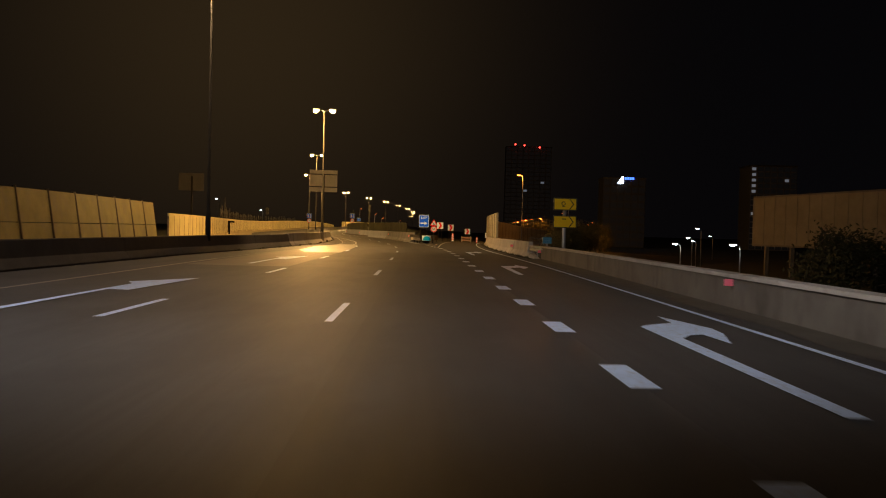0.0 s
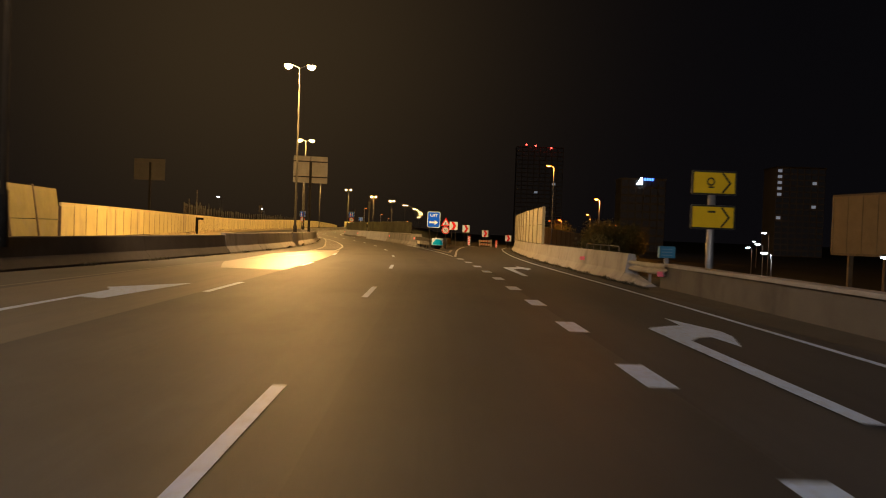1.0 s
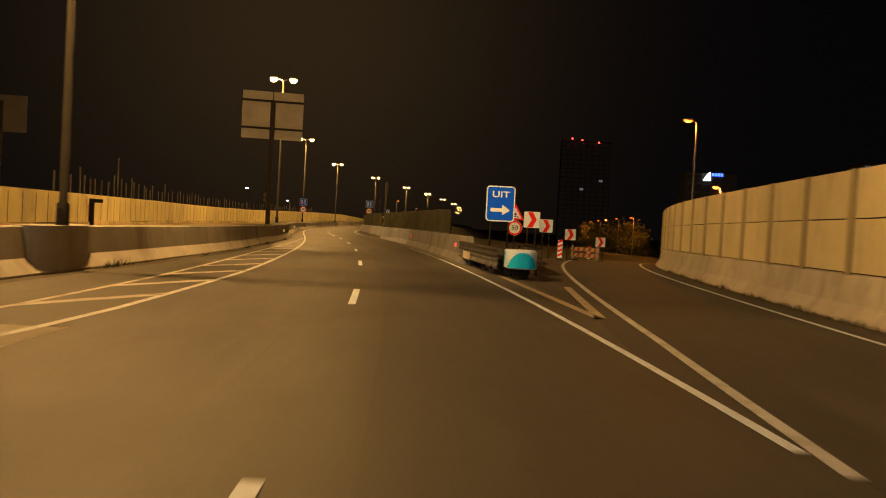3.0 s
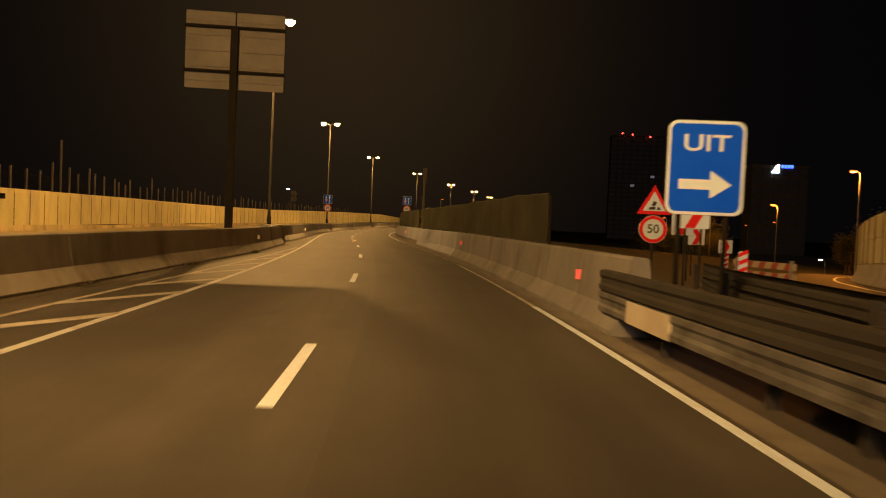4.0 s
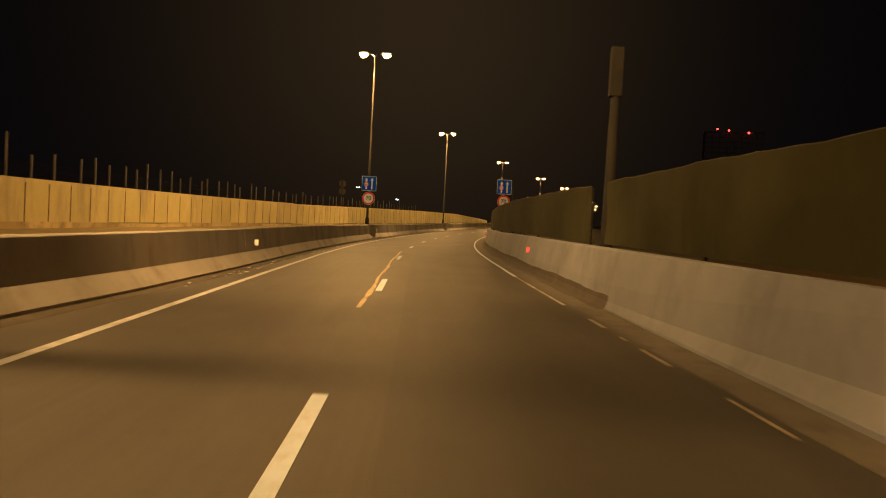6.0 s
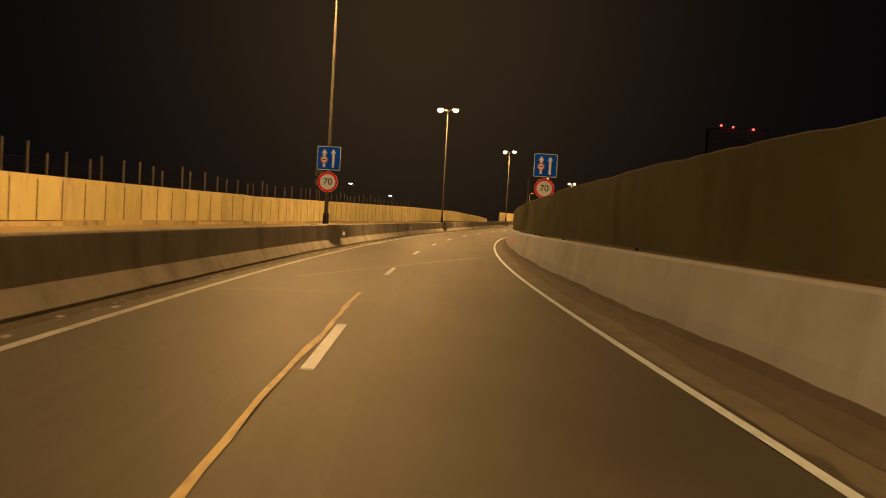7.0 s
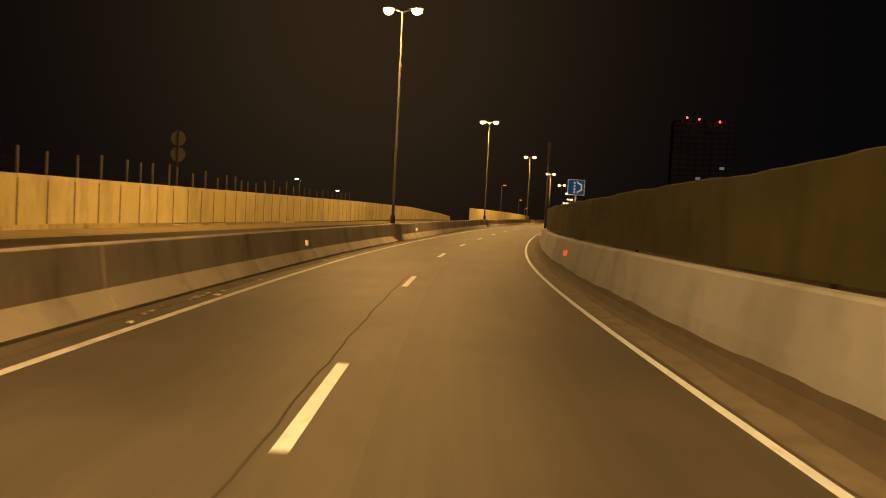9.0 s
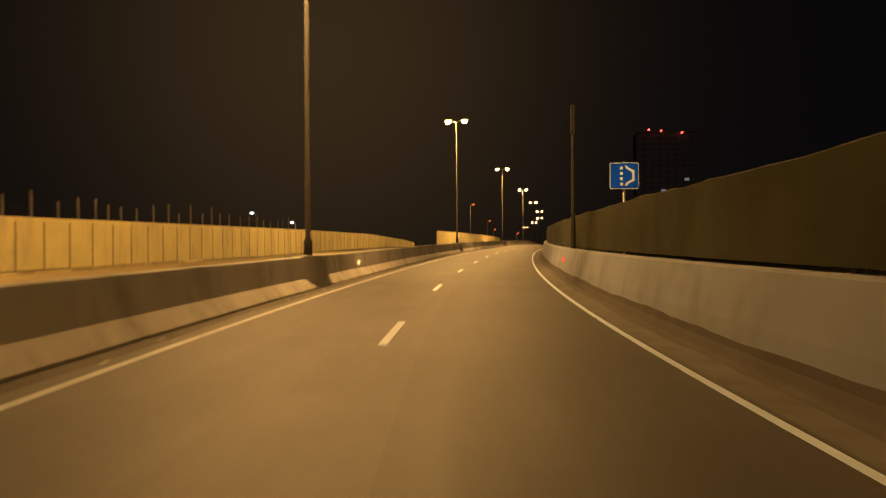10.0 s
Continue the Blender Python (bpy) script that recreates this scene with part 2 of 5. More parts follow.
M_GRASS = surface("dark_grass_ground", (0.018, 0.022, 0.010), (0.045, 0.050, 0.022), 0.95, 0.2, 8, 0.6)
M_LEAF = surface("leaves", (0.022, 0.026, 0.010), (0.052, 0.055, 0.020), 0.7, 1.0, 20, 0.2, per_piece=0.2)
M_WEED = surface("dry_weeds", (0.030, 0.027, 0.014), (0.075, 0.064, 0.032), 0.9, 2.0, 20, 0.2)
M_BARK = surface("bark", (0.05, 0.04, 0.03), (0.11, 0.085, 0.06), 0.9, 3.0, 20, 0.5)
M_WHITE = surface("sign_white", (0.52, 0.67, 0.98), (0.58, 0.74, 1.0), 0.45, 2.0, 50, 0.0)
M_BLUE = surface("sign_blue", (0.004, 0.075, 0.94), (0.006, 0.095, 1.0), 0.8, 2.0, 50, 0.0, spec=0.06)
M_RED = surface("sign_red", (0.55, 0.012, 0.015), (0.70, 0.020, 0.022), 0.7, 2.0, 50, 0.0, spec=0.15)
M_BLACK = surface("sign_black", (0.008, 0.008, 0.008), (0.016, 0.016, 0.016), 0.5, 2.0, 50, 0.0)
M_DETOUR = surface("sign_yellow", (0.86, 0.50, 0.006), (0.95, 0.60, 0.010), 0.7, 2.0, 50, 0.0, spec=0.15)
M_CYAN = surface("cushion_cyan", (0.006, 0.40, 0.86), (0.010, 0.52, 0.98), 0.7, 2.0, 40, 0.0, spec=0.15)
# both notice tones darkened, as headlamps fall beside the box
M_NOTICE = surface("dull_blue_enamel", (0.03, 0.15, 0.26), (0.05, 0.22, 0.36), 0.6, 2.0, 40, 0.0)
M_NOTICE_TEXT = surface("dim_print", (0.12, 0.25, 0.34), (0.18, 0.32, 0.42), 0.6, 2.0, 40, 0.0)
M_GREYBACK = surface("sign_back_aluminium", (0.10, 0.095, 0.08), (0.17, 0.16, 0.14), 0.6, 0.9, 30, 0.05, metal=0.1)
# a darker tone for the sign backs beyond the noise wall
M_DULLBACK = surface("dark_sign_back", (0.040, 0.038, 0.035), (0.066, 0.062, 0.056), 0.7, 0.9, 30, 0.05)
M_REFL_R = surface("red_reflector", (0.78, 0.14, 0.20), (0.88, 0.20, 0.27), 0.3, 3.0, 60, 0.0)
M_REFL_W = surface("white_reflector", (0.80, 0.80, 0.80), (0.90, 0.90, 0.90), 0.3, 3.0, 60, 0.0)
M_BRICK = surface("facade_cladding", (0.13, 0.115, 0.085), (0.20, 0.18, 0.14), 0.8, 0.4, 12, 0.2)
M_FACADE = surface("tower_facade", (0.05, 0.05, 0.052), (0.08, 0.078, 0.076), 0.7, 0.05, 2, 0.0)
M_FACADE_PALE = surface("pale_tower_facade", (0.14, 0.14, 0.148), (0.19, 0.19, 0.198), 0.8, 0.05, 2, 0.0)
M_MAST = surface("mast_grey", (0.011, 0.0105, 0.010), (0.021, 0.020, 0.018), 0.85, 2.0, 40, 0.1, spec=0.2)
M_ROOF = surface("roofing", (0.05, 0.05, 0.05), (0.10, 0.10, 0.10), 0.8, 0.4, 10, 0.2)
M_GLOW_SODIUM = glow("sodium_lantern", (1.0, 0.60, 0.17), 28.0)
M_GLOW_ORANGE = glow("orange_lantern", (1.0, 0.17, 0.010), 2.2)
M_GLOW_WHITE = glow("white_lantern", (0.85, 0.95, 1.0), 9.0)
M_GLOW_BLUE = glow("blue_light_letters", (0.05, 0.12, 1.0), 4.0)
M_GLOW_RED = glow("red_warning_light", (1.0, 0.05, 0.03), 5.0)
# added faint window glow that blends the dark towers into the night sky
M_GLOW_BLEND = glow("sky_blend_window", (0.95, 0.85, 0.80), 0.0021)
M_GLOW_BLEND.node_tree.nodes["Principled BSDF"].inputs["Base Color"].default_value = (0.015, 0.015, 0.017, 1)
M_GLOW_WIN = glow("lit_window", (0.80, 0.88, 1.0), 0.10)


# ---------------------------------------------------------------- road alignment
def natural_spline(xs, ys):
    xs, ys = np.array(xs, float), np.array(ys, float)
    n, h = len(xs), np.diff(xs)
    a, r = np.eye(n), np.zeros(n)
    for i in range(1, n - 1):
        a[i, i - 1 : i + 2] = h[i - 1], 2 * (h[i - 1] + h[i]), h[i]
        r[i] = 6 * ((ys[i + 1] - ys[i]) / h[i] - (ys[i] - ys[i - 1]) / h[i - 1])
    m = np.linalg.solve(a, r)

    def at(x):
        i = int(np.clip(np.searchsorted(xs, x) - 1, 0, n - 2))
        d = min(max(x, xs[0]), xs[-1]) - xs[i]
        b = (ys[i + 1] - ys[i]) / h[i] - h[i] * (2 * m[i] + m[i + 1]) / 6
        y = ys[i] + b * d + m[i] / 2 * d * d + (m[i + 1] - m[i]) / (6 * h[i]) * d**3
        over = x - min(max(x, xs[0]), xs[-1])
        slope = b + m[i] * d + (m[i + 1] - m[i]) / (2 * h[i]) * d * d
        return y + over * slope
    return at


# the lane line between the two through lanes: easting over northing
LANE_X = natural_spline([-60, 11.2, 35.2, 59.1, 82.8, 106.2, 129.3, 152.5, 176, 199.7, 213, 240, 264, 312, 361, 409, 457, 505, 553, 601, 649],
                        [4.9, 0.24, -1.31, -3.34, -7.34, -12.74, -19.15, -25.37, -30.27, -33.79, -34.95, -36.2, -36.5, -35.2, -33.7, -32.6, -31.5, -32.2, -35.3, -40.6, -47.1])
# gradient: level, a rise after the bend, a crest, then a fall
RISE = natural_spline([-300, 150, 185, 213, 264, 312, 361, 409, 457, 505, 553, 601, 649],
                      [0, 0, 0.01, 0.2, 0.85, 1.4, 1.75, 1.75, 1.3, 0.7, 0.0, -1.0, -2.0])
_N = np.arange(-60, 650, 0.25)
_X = np.array([LANE_X(n) for n in _N])
_S = np.concatenate([[0], np.cumsum(np.hypot(np.diff(_X), np.diff(_N)))])
_S -= np.interp(11.25, _N, _S)
_U = np.stack([np.gradient(_X, _S), np.gradient(_N, _S)], 1)


def at(s, off, z=0.0):
    """The place s metres along the lane line and off metres to its right, z above the road."""
    x, n = np.interp(s, _S, _X), np.interp(s, _S, _N)
    u = np.array([np.interp(s, _S, _U[:, 0]), np.interp(s, _S, _U[:, 1])])
    u /= np.hypot(*u)
    x, n = x + off * u[1], n - off * u[0]
    return Vector((x, n, z + (max(RISE(np.interp(s, _S, _N)), -2) if s > 130 else 0.0)))


def heading(s):
    """The turn about z, in degrees, of a thing whose own y axis points along the road."""
    return math.degrees(math.atan2(-np.interp(s, _S, _U[:, 0]), np.interp(s, _S, _U[:, 1])))


def table(*pairs):
    xs, ys = zip(*pairs)
    return lambda s: float(np.interp(s, xs, ys))


MEDIAN = table((-60, -10.4), (10, -9.8), (25, -9.3), (40, -8.0), (55, -6.6), (78, -4.85), (87, -4.6), (95, -4.1), (107.6, -3.78), (107.62, -4.27), (112.8, -4.09), (117.4, -3.79), (123, -3.6), (140, -3.4), (640, -3.45))
MAIN_EDGE = 3.40


# ---------------------------------------------------------------- mesh helpers
def mesh_object(name, verts, faces, mat, parent=None, label="", uvs=None, smooth=False):
    me = bpy.data.meshes.new(name)
    me.from_pydata([tuple(v) for v in verts], [], faces)
    me.materials.append(mat)
    if uvs is not None:
        layer = me.uv_layers.new(name="UVMap")
        for loop in me.loops:
            layer.data[loop.index].uv = uvs[loop.vertex_index]
    if smooth:
        for p in me.polygons:
            p.use_smooth = True
    ob = new(name, me)
    if parent is not None:
        ob.parent = parent
    if label:
        ob["label"] = label
    return ob


def part(name, bm, mat, parent=None, label="", smooth=False):
    me = bpy.data.meshes.new(name)
    bm.normal_update()
    bm.to_mesh(me)
    bm.free()
    me.materials.append(mat)
    if smooth:
        for p in me.polygons:
            p.use_smooth = True
    ob = new(name, me)
    if parent is not None:
        ob.parent = parent
    if label:
        ob["label"] = label
    return ob


def thing(name, m, label, category, group=""):
    ob = new(name)
    ob.empty_display_size = 0.2
    ob.matrix_basis = m
    return tagged(ob, label, category, group)


def structure(ob, label):
    return tagged(ob, label, kind="structure")


def box(bm, lo, hi, bevel=0.0):
    made = bmesh.ops.create_cube(bm, size=1.0)["verts"]
    for v in made:
        v.co = Vector([lo[i] + (v.co[i] + 0.5) * (hi[i] - lo[i]) for i in range(3)])
    if bevel:
        edges = {e for v in made for e in v.link_edges}
        bmesh.ops.bevel(bm, geom=list(edges), offset=bevel, segments=2, affect="EDGES", profile=0.6)
    return bm


def new_box(lo, hi, bevel=0.0):
    return box(bmesh.new(), lo, hi, bevel)


def tube(bm, points, radii, sides=12):
    """A round bar through points, with a radius at each; capped."""
    rings = []
    for i, p in enumerate(points):
        p = Vector(p)
        d = (Vector(points[min(i + 1, len(points) - 1)]) - Vector(points[max(i - 1, 0)])).normalized()
        a = d.orthogonal().normalized() if abs(d.z) < 0.99 else Vector((1, 0, 0))
        b = d.cross(a).normalized()
        a = b.cross(d)
        rings.append([bm.verts.new(p + radii[i] * (math.cos(k * 2 * math.pi / sides) * a + math.sin(k * 2 * math.pi / sides) * b)) for k in range(sides)])
    for r0, r1 in zip(rings, rings[1:]):
        for k in range(sides):
            bm.faces.new((r0[k], r0[(k + 1) % sides], r1[(k + 1) % sides], r1[k]))
    bm.faces.new(list(reversed(rings[0]))), bm.faces.new(rings[-1])
    return bm


def plate(outline, y0, y1):
    """A flat plate in the xz plane with the given outline (anticlockwise seen from -y), from y0 (front) to y1 (back)."""
    bm = bmesh.new()
    front = [bm.verts.new((x, y0, z)) for x, z in outline]
    back = [bm.verts.new((x, y1, z)) for x, z in outline]
    bm.faces.new(front), bm.faces.new(list(reversed(back)))
    n = len(outline)
    for i in range(n):
        bm.faces.new((front[(i + 1) % n], front[i], back[i], back[(i + 1) % n]))
    bmesh.ops.recalc_face_normals(bm, faces=bm.faces)
    return bm


def rounded(w, h, r, cx=0.0, cz=0.0, steps=5):
    pts = []
    for qx, qz, a0 in ((1, -1, -90), (1, 1, 0), (-1, 1, 90), (-1, -1, 180)):
        for k in range(steps + 1):
            a = radians(a0 + 90 * k / steps)
            pts.append((cx + qx * (w / 2 - r) + r * math.cos(a), cz + qz * (h / 2 - r) + r * math.sin(a)))
    return pts


def circle(r, cx=0.0, cz=0.0, n=36):
    return [(cx + r * math.cos(2 * math.pi * k / n), cz + r * math.sin(2 * math.pi * k / n)) for k in range(n)]


def ring(bm_r0, r1, y0, y1, cx=0.0, cz=0.0, n=36):
    bm = bmesh.new()
    loops = [[bm.verts.new((x, y, z)) for x, z in circle(r, cx, cz, n)] for r, y in ((bm_r0, y0), (r1, y0), (r1, y1), (bm_r0, y1))]
    for a, b in zip(loops, loops[1:] + loops[:1]):
        for k in range(n):
            bm.faces.new((a[k], a[(k + 1) % n], b[(k + 1) % n], b[k]))
    bmesh.ops.recalc_face_normals(bm, faces=bm.faces)
    return bm


def letters(name, text, size, mat, parent, place, label="", stretch=1.0):
    """Upright writing on a sign's face, read from -y; place is its middle."""
    cu = bpy.data.curves.new(name, "FONT")
    cu.body, cu.size, cu.align_x, cu.align_y, cu.extrude = text, size, "CENTER", "CENTER", 0.002
    cu.offset = 0.012 * size
    tmp = new(name, cu)
    bpy.context.view_layer.update()
    me = bpy.data.meshes.new_from_object(tmp.evaluated_get(bpy.context.evaluated_depsgraph_get()))
    bpy.data.objects.remove(tmp)
    me.materials.clear()
    me.materials.append(mat)
    me.transform(Matrix.Translation(place) @ Matrix.Rotation(radians(90), 4, "X") @ Matrix.Diagonal((stretch, 1, 1, 1)))
    ob = new(name, me)
    ob.parent = parent
    if label:
        ob["label"] = label
    return ob


def sweep(name, s0, s1, step, section, mat, parent=None, label="", ends=True, close=False):
    """A section [(off, z), ...], fixed or given by s, drawn along the road. u of its map is metres across, v along."""
    n = max(1, int(math.ceil((s1 - s0) / step)))
    verts, uvs, faces = [], [], []
    for i in range(n + 1):
        s = s0 + (s1 - s0) * i / n
        sec = section(s) if callable(section) else section
        for off, z in sec:
            verts.append(at(s, off, z)), uvs.append((off, s))
    k = len(sec)
    for i in range(n):
        for j in range(k if close else k - 1):
            a, b = i * k + j, i * k + (j + 1) % k
            faces.append((a, b, b + k, a + k))
    if close and ends:
        faces.append(tuple(range(k - 1, -1, -1))), faces.append(tuple(n * k + j for j in range(k)))
    ob = mesh_object(name, verts, faces, mat, parent, label, uvs)
    bm = bmesh.new()
    bm.from_mesh(ob.data)
    bmesh.ops.recalc_face_normals(bm, faces=bm.faces)
    if not close and sum(f.normal.z for f in bm.faces) < 0:
        bmesh.ops.reverse_faces(bm, faces=bm.faces)
    bm.to_mesh(ob.data)
    bm.free()
    return ob

# ---------------------------------------------------------------- exit ramp alignment
RAMP_X = natural_spline([-60, 8, 28, 42, 57.6, 66.5, 73.6, 82.5, 93.7, 104, 114, 124, 134, 150, 170, 200, 240],
                        [11.3, 6.9, 5.75, 4.75, 3.5, 3.07, 2.9, 2.87, 3.3, 4.7, 6.9, 9.9, 13.6, 20.8, 31.5, 50, 78])
RAMP_Z = table((-60, -0.006), (93, -0.006), (101, -0.06), (110, -0.3), (119, -0.58), (129, -0.85), (150, -1.6), (200, -3.6), (240, -4.8))


def on_ramp(n, off, z=0.0):
    """The place at northing n, off metres to the right of the ramp's right edge line."""
    d = (RAMP_X(n + 0.5) - RAMP_X(n - 0.5))
    k = 1 / math.hypot(1, d)
    return Vector((RAMP_X(n) + off * k, n - off * d * k, RAMP_Z(n) + z))


def ramp_heading(n):
    return -math.degrees(math.atan(RAMP_X(n + 0.5) - RAMP_X(n - 0.5)))


def ramp_sweep(name, n0, n1, step, section, mat, parent=None, label="", close=False):
    k = max(1, int(math.ceil((n1 - n0) / step)))
    verts, uvs, faces = [], [], []
    for i in range(k + 1):
        n = n0 + (n1 - n0) * i / k
        sec = section(n) if callable(section) else section
        for off, z in sec:
            verts.append(on_ramp(n, off, z)), uvs.append((off, n))
    c = len(sec)
    for i in range(k):
        for j in range(c if close else c - 1):
            a, b = i * c + j, i * c + (j + 1) % c
            faces.append((a, b, b + c, a + c))
    if close:
        faces.append(tuple(range(c - 1, -1, -1))), faces.append(tuple(k * c + j for j in range(c)))
    ob = mesh_object(name, verts, faces, mat, parent, label, uvs)
    bm = bmesh.new()
    bm.from_mesh(ob.data)
    bmesh.ops.recalc_face_normals(bm, faces=bm.faces)
    if not close and sum(f.normal.z for f in bm.faces) < 0:
        bmesh.ops.reverse_faces(bm, faces=bm.faces)
    bm.to_mesh(ob.data)
    bm.free()
    return ob


# ---------------------------------------------------------------- ground
def ground_height(x, n):
    c = math.cos(math.atan(LANE_X(min(max(n, -60), 640) + 0.5) - LANE_X(min(max(n, -60), 640) - 0.5)))
    off = (x - LANE_X(min(max(n, -60), 649))) * c
    rise = RISE(n) if 130 < n < 649 else (0.0 if n <= 130 else -2.0)
    near = rise - 0.1
    low = -5.2
    if off <= 5.5:
        k = min(1.0, max(0.0, (-off - 26) / 30))
        return near * (1 - k) + k * (-1.0)
    side = off - 5.5
    if n < 235:
        ro = (x - RAMP_X(min(max(n, -60), 240))) * c
        rz = RAMP_Z(min(n, 240)) - 0.12
        if ro > 4.0:
            k = min(1.0, (ro - 4.0) / 11.0)
            return rz + (low - rz) * k
        if ro > -8.5:
            return rz
        k = min(1.0, side / max(0.5, side + (-8.5 - ro)))
        return near + (rz - near) * k
    k = min(1.0, side / 14.0)
    return near + (low - near) * k


gx = sorted(set([-2500, -1200, -600, -300, -160, -100] + list(range(-80, 100, 2)) + [104, 112, 125, 150, 200, 300, 600, 1200, 2500]))
gy = sorted(set([-1500, -600, -250, -120] + list(range(-70, 250, 5)) + list(range(250, 660, 15)) + [700, 800, 1000, 1500, 3000]))
verts = [(x, n, ground_height(x, n)) for n in gy for x in gx]
faces = [(j * len(gx) + i, j * len(gx) + i + 1, (j + 1) * len(gx) + i + 1, (j + 1) * len(gx) + i) for j in range(len(gy) - 1) for i in range(len(gx) - 1)]
structure(mesh_object("ground", verts, faces, M_GRASS), "dark grassy ground under the night sky")

# ---------------------------------------------------------------- carriageways
ROAD_EDGE = table((56, 3.5), (62, 4.35))
road = structure(sweep("road", -60, 640, 4, lambda s: [(MEDIAN(s) - 0.1 + (ROAD_EDGE(s) + 0.1 - MEDIAN(s)) * k / 6, 0.0) for k in range(7)], M_ROAD),
                 "worn dark asphalt motorway carriageway under sodium lamps")
opposite = structure(sweep("road_opposite", -60, 640, 4, lambda s: [(MEDIAN(s) - 0.9 - (17.0 + MEDIAN(s)) * k / 4, 0.0) for k in range(5)], M_ROAD),
                     "empty asphalt carriageway beyond the median barrier")
ramp = structure(ramp_sweep("road_exit", -60, 240, 3, lambda n: [(table((50, -4.6), (60, -5.0), (92, -7.0), (104, -5.2), (120, -4.4))(n) * (1 - k / 5) + table((10, 1.3), (31, 1.55), (44, 1.6), (50, 1.3))(n) * k / 5, 0.0) for k in range(6)], M_RAMP),
                 "dark asphalt exit lane curving down to the side")
# the merging lane is paler; lamp sheen on it is partly in the colour
MERGE_EDGE = table((-60, -3.7), (0, -3.55), (14, -3.32), (40, -3.2), (57, -3.25))
sweep("older_lane", 16, 56, 2, lambda s: [(MERGE_EDGE(s), 0.002), (0.5 * (MERGE_EDGE(s) + table((16, -6.9), (30, -6.7), (36, -6.3), (44, -5.2), (56, -3.4))(s)), 0.002), (table((16, -6.9), (30, -6.7), (36, -6.3), (44, -5.2), (56, -3.4))(s), 0.002)], M_ROAD_PALER, road, "paler asphalt of the merging lane, lightened for lamp sheen")
# polished stretch of the merging lane, coloured pale for the first lit lamp's pool
sweep("polished_strip", 33, 56, 1.5, lambda s: [(table((33, -3.2), (56, -3.0))(s), 0.004), (-4.7, 0.004), (table((33, -5.2), (37, -6.1), (47, -6.0), (56, -4.2))(s), 0.004)], M_ROAD_POOL, road, "smooth polished strip of asphalt, coloured pale for a lamp's pool of light")

# ---------------------------------------------------------------- road markings
PZ = 0.006


def stroke(name, s0, s1, off, width, mat=M_PAINT, parent=None, step=1.5, z=PZ):
    f = off if callable(off) else (lambda s: off)
    return sweep(name, s0, s1, step, lambda s: [(f(s) - width / 2, z), (f(s) + width / 2, z)], mat, parent or road)


DASH = [k * 12.0 for k in range(-4, 52)]
for k in DASH:
    k += 0.7 if k == 192 else 0.0
    stroke("lane_dash", k, k + 3.0, 0.0, 0.125)
LEFT_LANE = table((-60, -3.6), (0, -3.45), (14, -3.22), (40, -3.1), (60, -2.95))
for k in range(-4, 5):
    stroke("lane_dash", k * 12.0, k * 12.0 + 3.0, LEFT_LANE, 0.15)
# block line between the through lane and the exit lane
BLOCK_OFF = table((-60, 3.52), (0, 3.49), (36, 3.43), (60, 3.40))
for k in range(-13, 14):
    s = -4.66 + 4.02 * k
    stroke("block_mark", s, s + 1.28, BLOCK_OFF, 0.30)
# edge lines
FAR_EDGE = table((-60, -7.3), (4, -7.25), (22, -7.15), (30, -6.85), (36, -6.35), (44, -5.2))
stroke("edge_line", -60, 21, FAR_EDGE, 0.13, M_OLDPAINT, step=3)
stroke("edge_line_remains", 21, 44, FAR_EDGE, 0.08, M_SEAM, step=2)
HATCH_EDGE = table((40, -5.6), (47.5, -4.45), (50.6, -3.95), (57, -3.17), (67, -2.82), (83, -2.78), (640, -2.78))
stroke("edge_line", 44, 640, HATCH_EDGE, 0.125, M_EDGEPAINT, step=2)
HATCH_BACK = table((50, -5.1), (57, -4.45), (63.5, -4.2), (79, -4.0), (92, -3.5), (104, -2.95))
stroke("hatch_line", 52, 104, HATCH_BACK, 0.11, M_WORNPAINT, step=2)
for k in range(-5, 7):
    s = 77.0 + 3.35 * k
    e = s - 2.4
    bar = [at(s - 0.28, HATCH_EDGE(s - 0.28), PZ + 0.003), at(s + 0.28, HATCH_EDGE(s + 0.28), PZ + 0.003), at(e + 0.28, HATCH_BACK(e + 0.28), PZ + 0.003), at(e - 0.28, HATCH_BACK(e - 0.28), PZ + 0.003)]
    mesh_object("hatch_bar", bar, [(0, 1, 2, 3)], M_WORNPAINT, road)
stroke("edge_line", 52, 80, MAIN_EDGE, 0.11, step=2)
stroke("edge_line", 80, 93, MAIN_EDGE, 0.085, M_WORNPAINT, step=2)
rnd = random.Random(31)
s = 93.3
while s < 118:
    ln = 0.3 + 1.1 * rnd.random()
    stroke("edge_line_remains", s, s + ln, MAIN_EDGE + 0.02 * rnd.random(), 0.04 + 0.04 * rnd.random(), M_OLDPAINT)
    s += ln + 0.3 + 1.5 * rnd.random()
stroke("edge_line", 119, 123.8, MAIN_EDGE, 0.075, M_WORNPAINT, step=1)
stroke("edge_line", 123.8, 126.2, MAIN_EDGE, 0.04, M_OLDPAINT, step=1)
stroke("edge_line", 126.2, 640, MAIN_EDGE, 0.10, step=2)
ramp_sweep("edge_line", -60, 220, 2, [(-0.06, PZ + 0.006), (0.06, PZ + 0.006)], M_PAINT, ramp)
# gore: the ramp's left edge line and the filled nose
GORE = table((63.2, -3.55), (69, -3.47), (82, -3.55), (92, -3.6))
ramp_sweep("edge_line", 63.2, 200, 2, lambda n: [(GORE(n) - 0.065, 0.012), (GORE(n) + 0.065, 0.012)], M_EDGEPAINT, ramp)
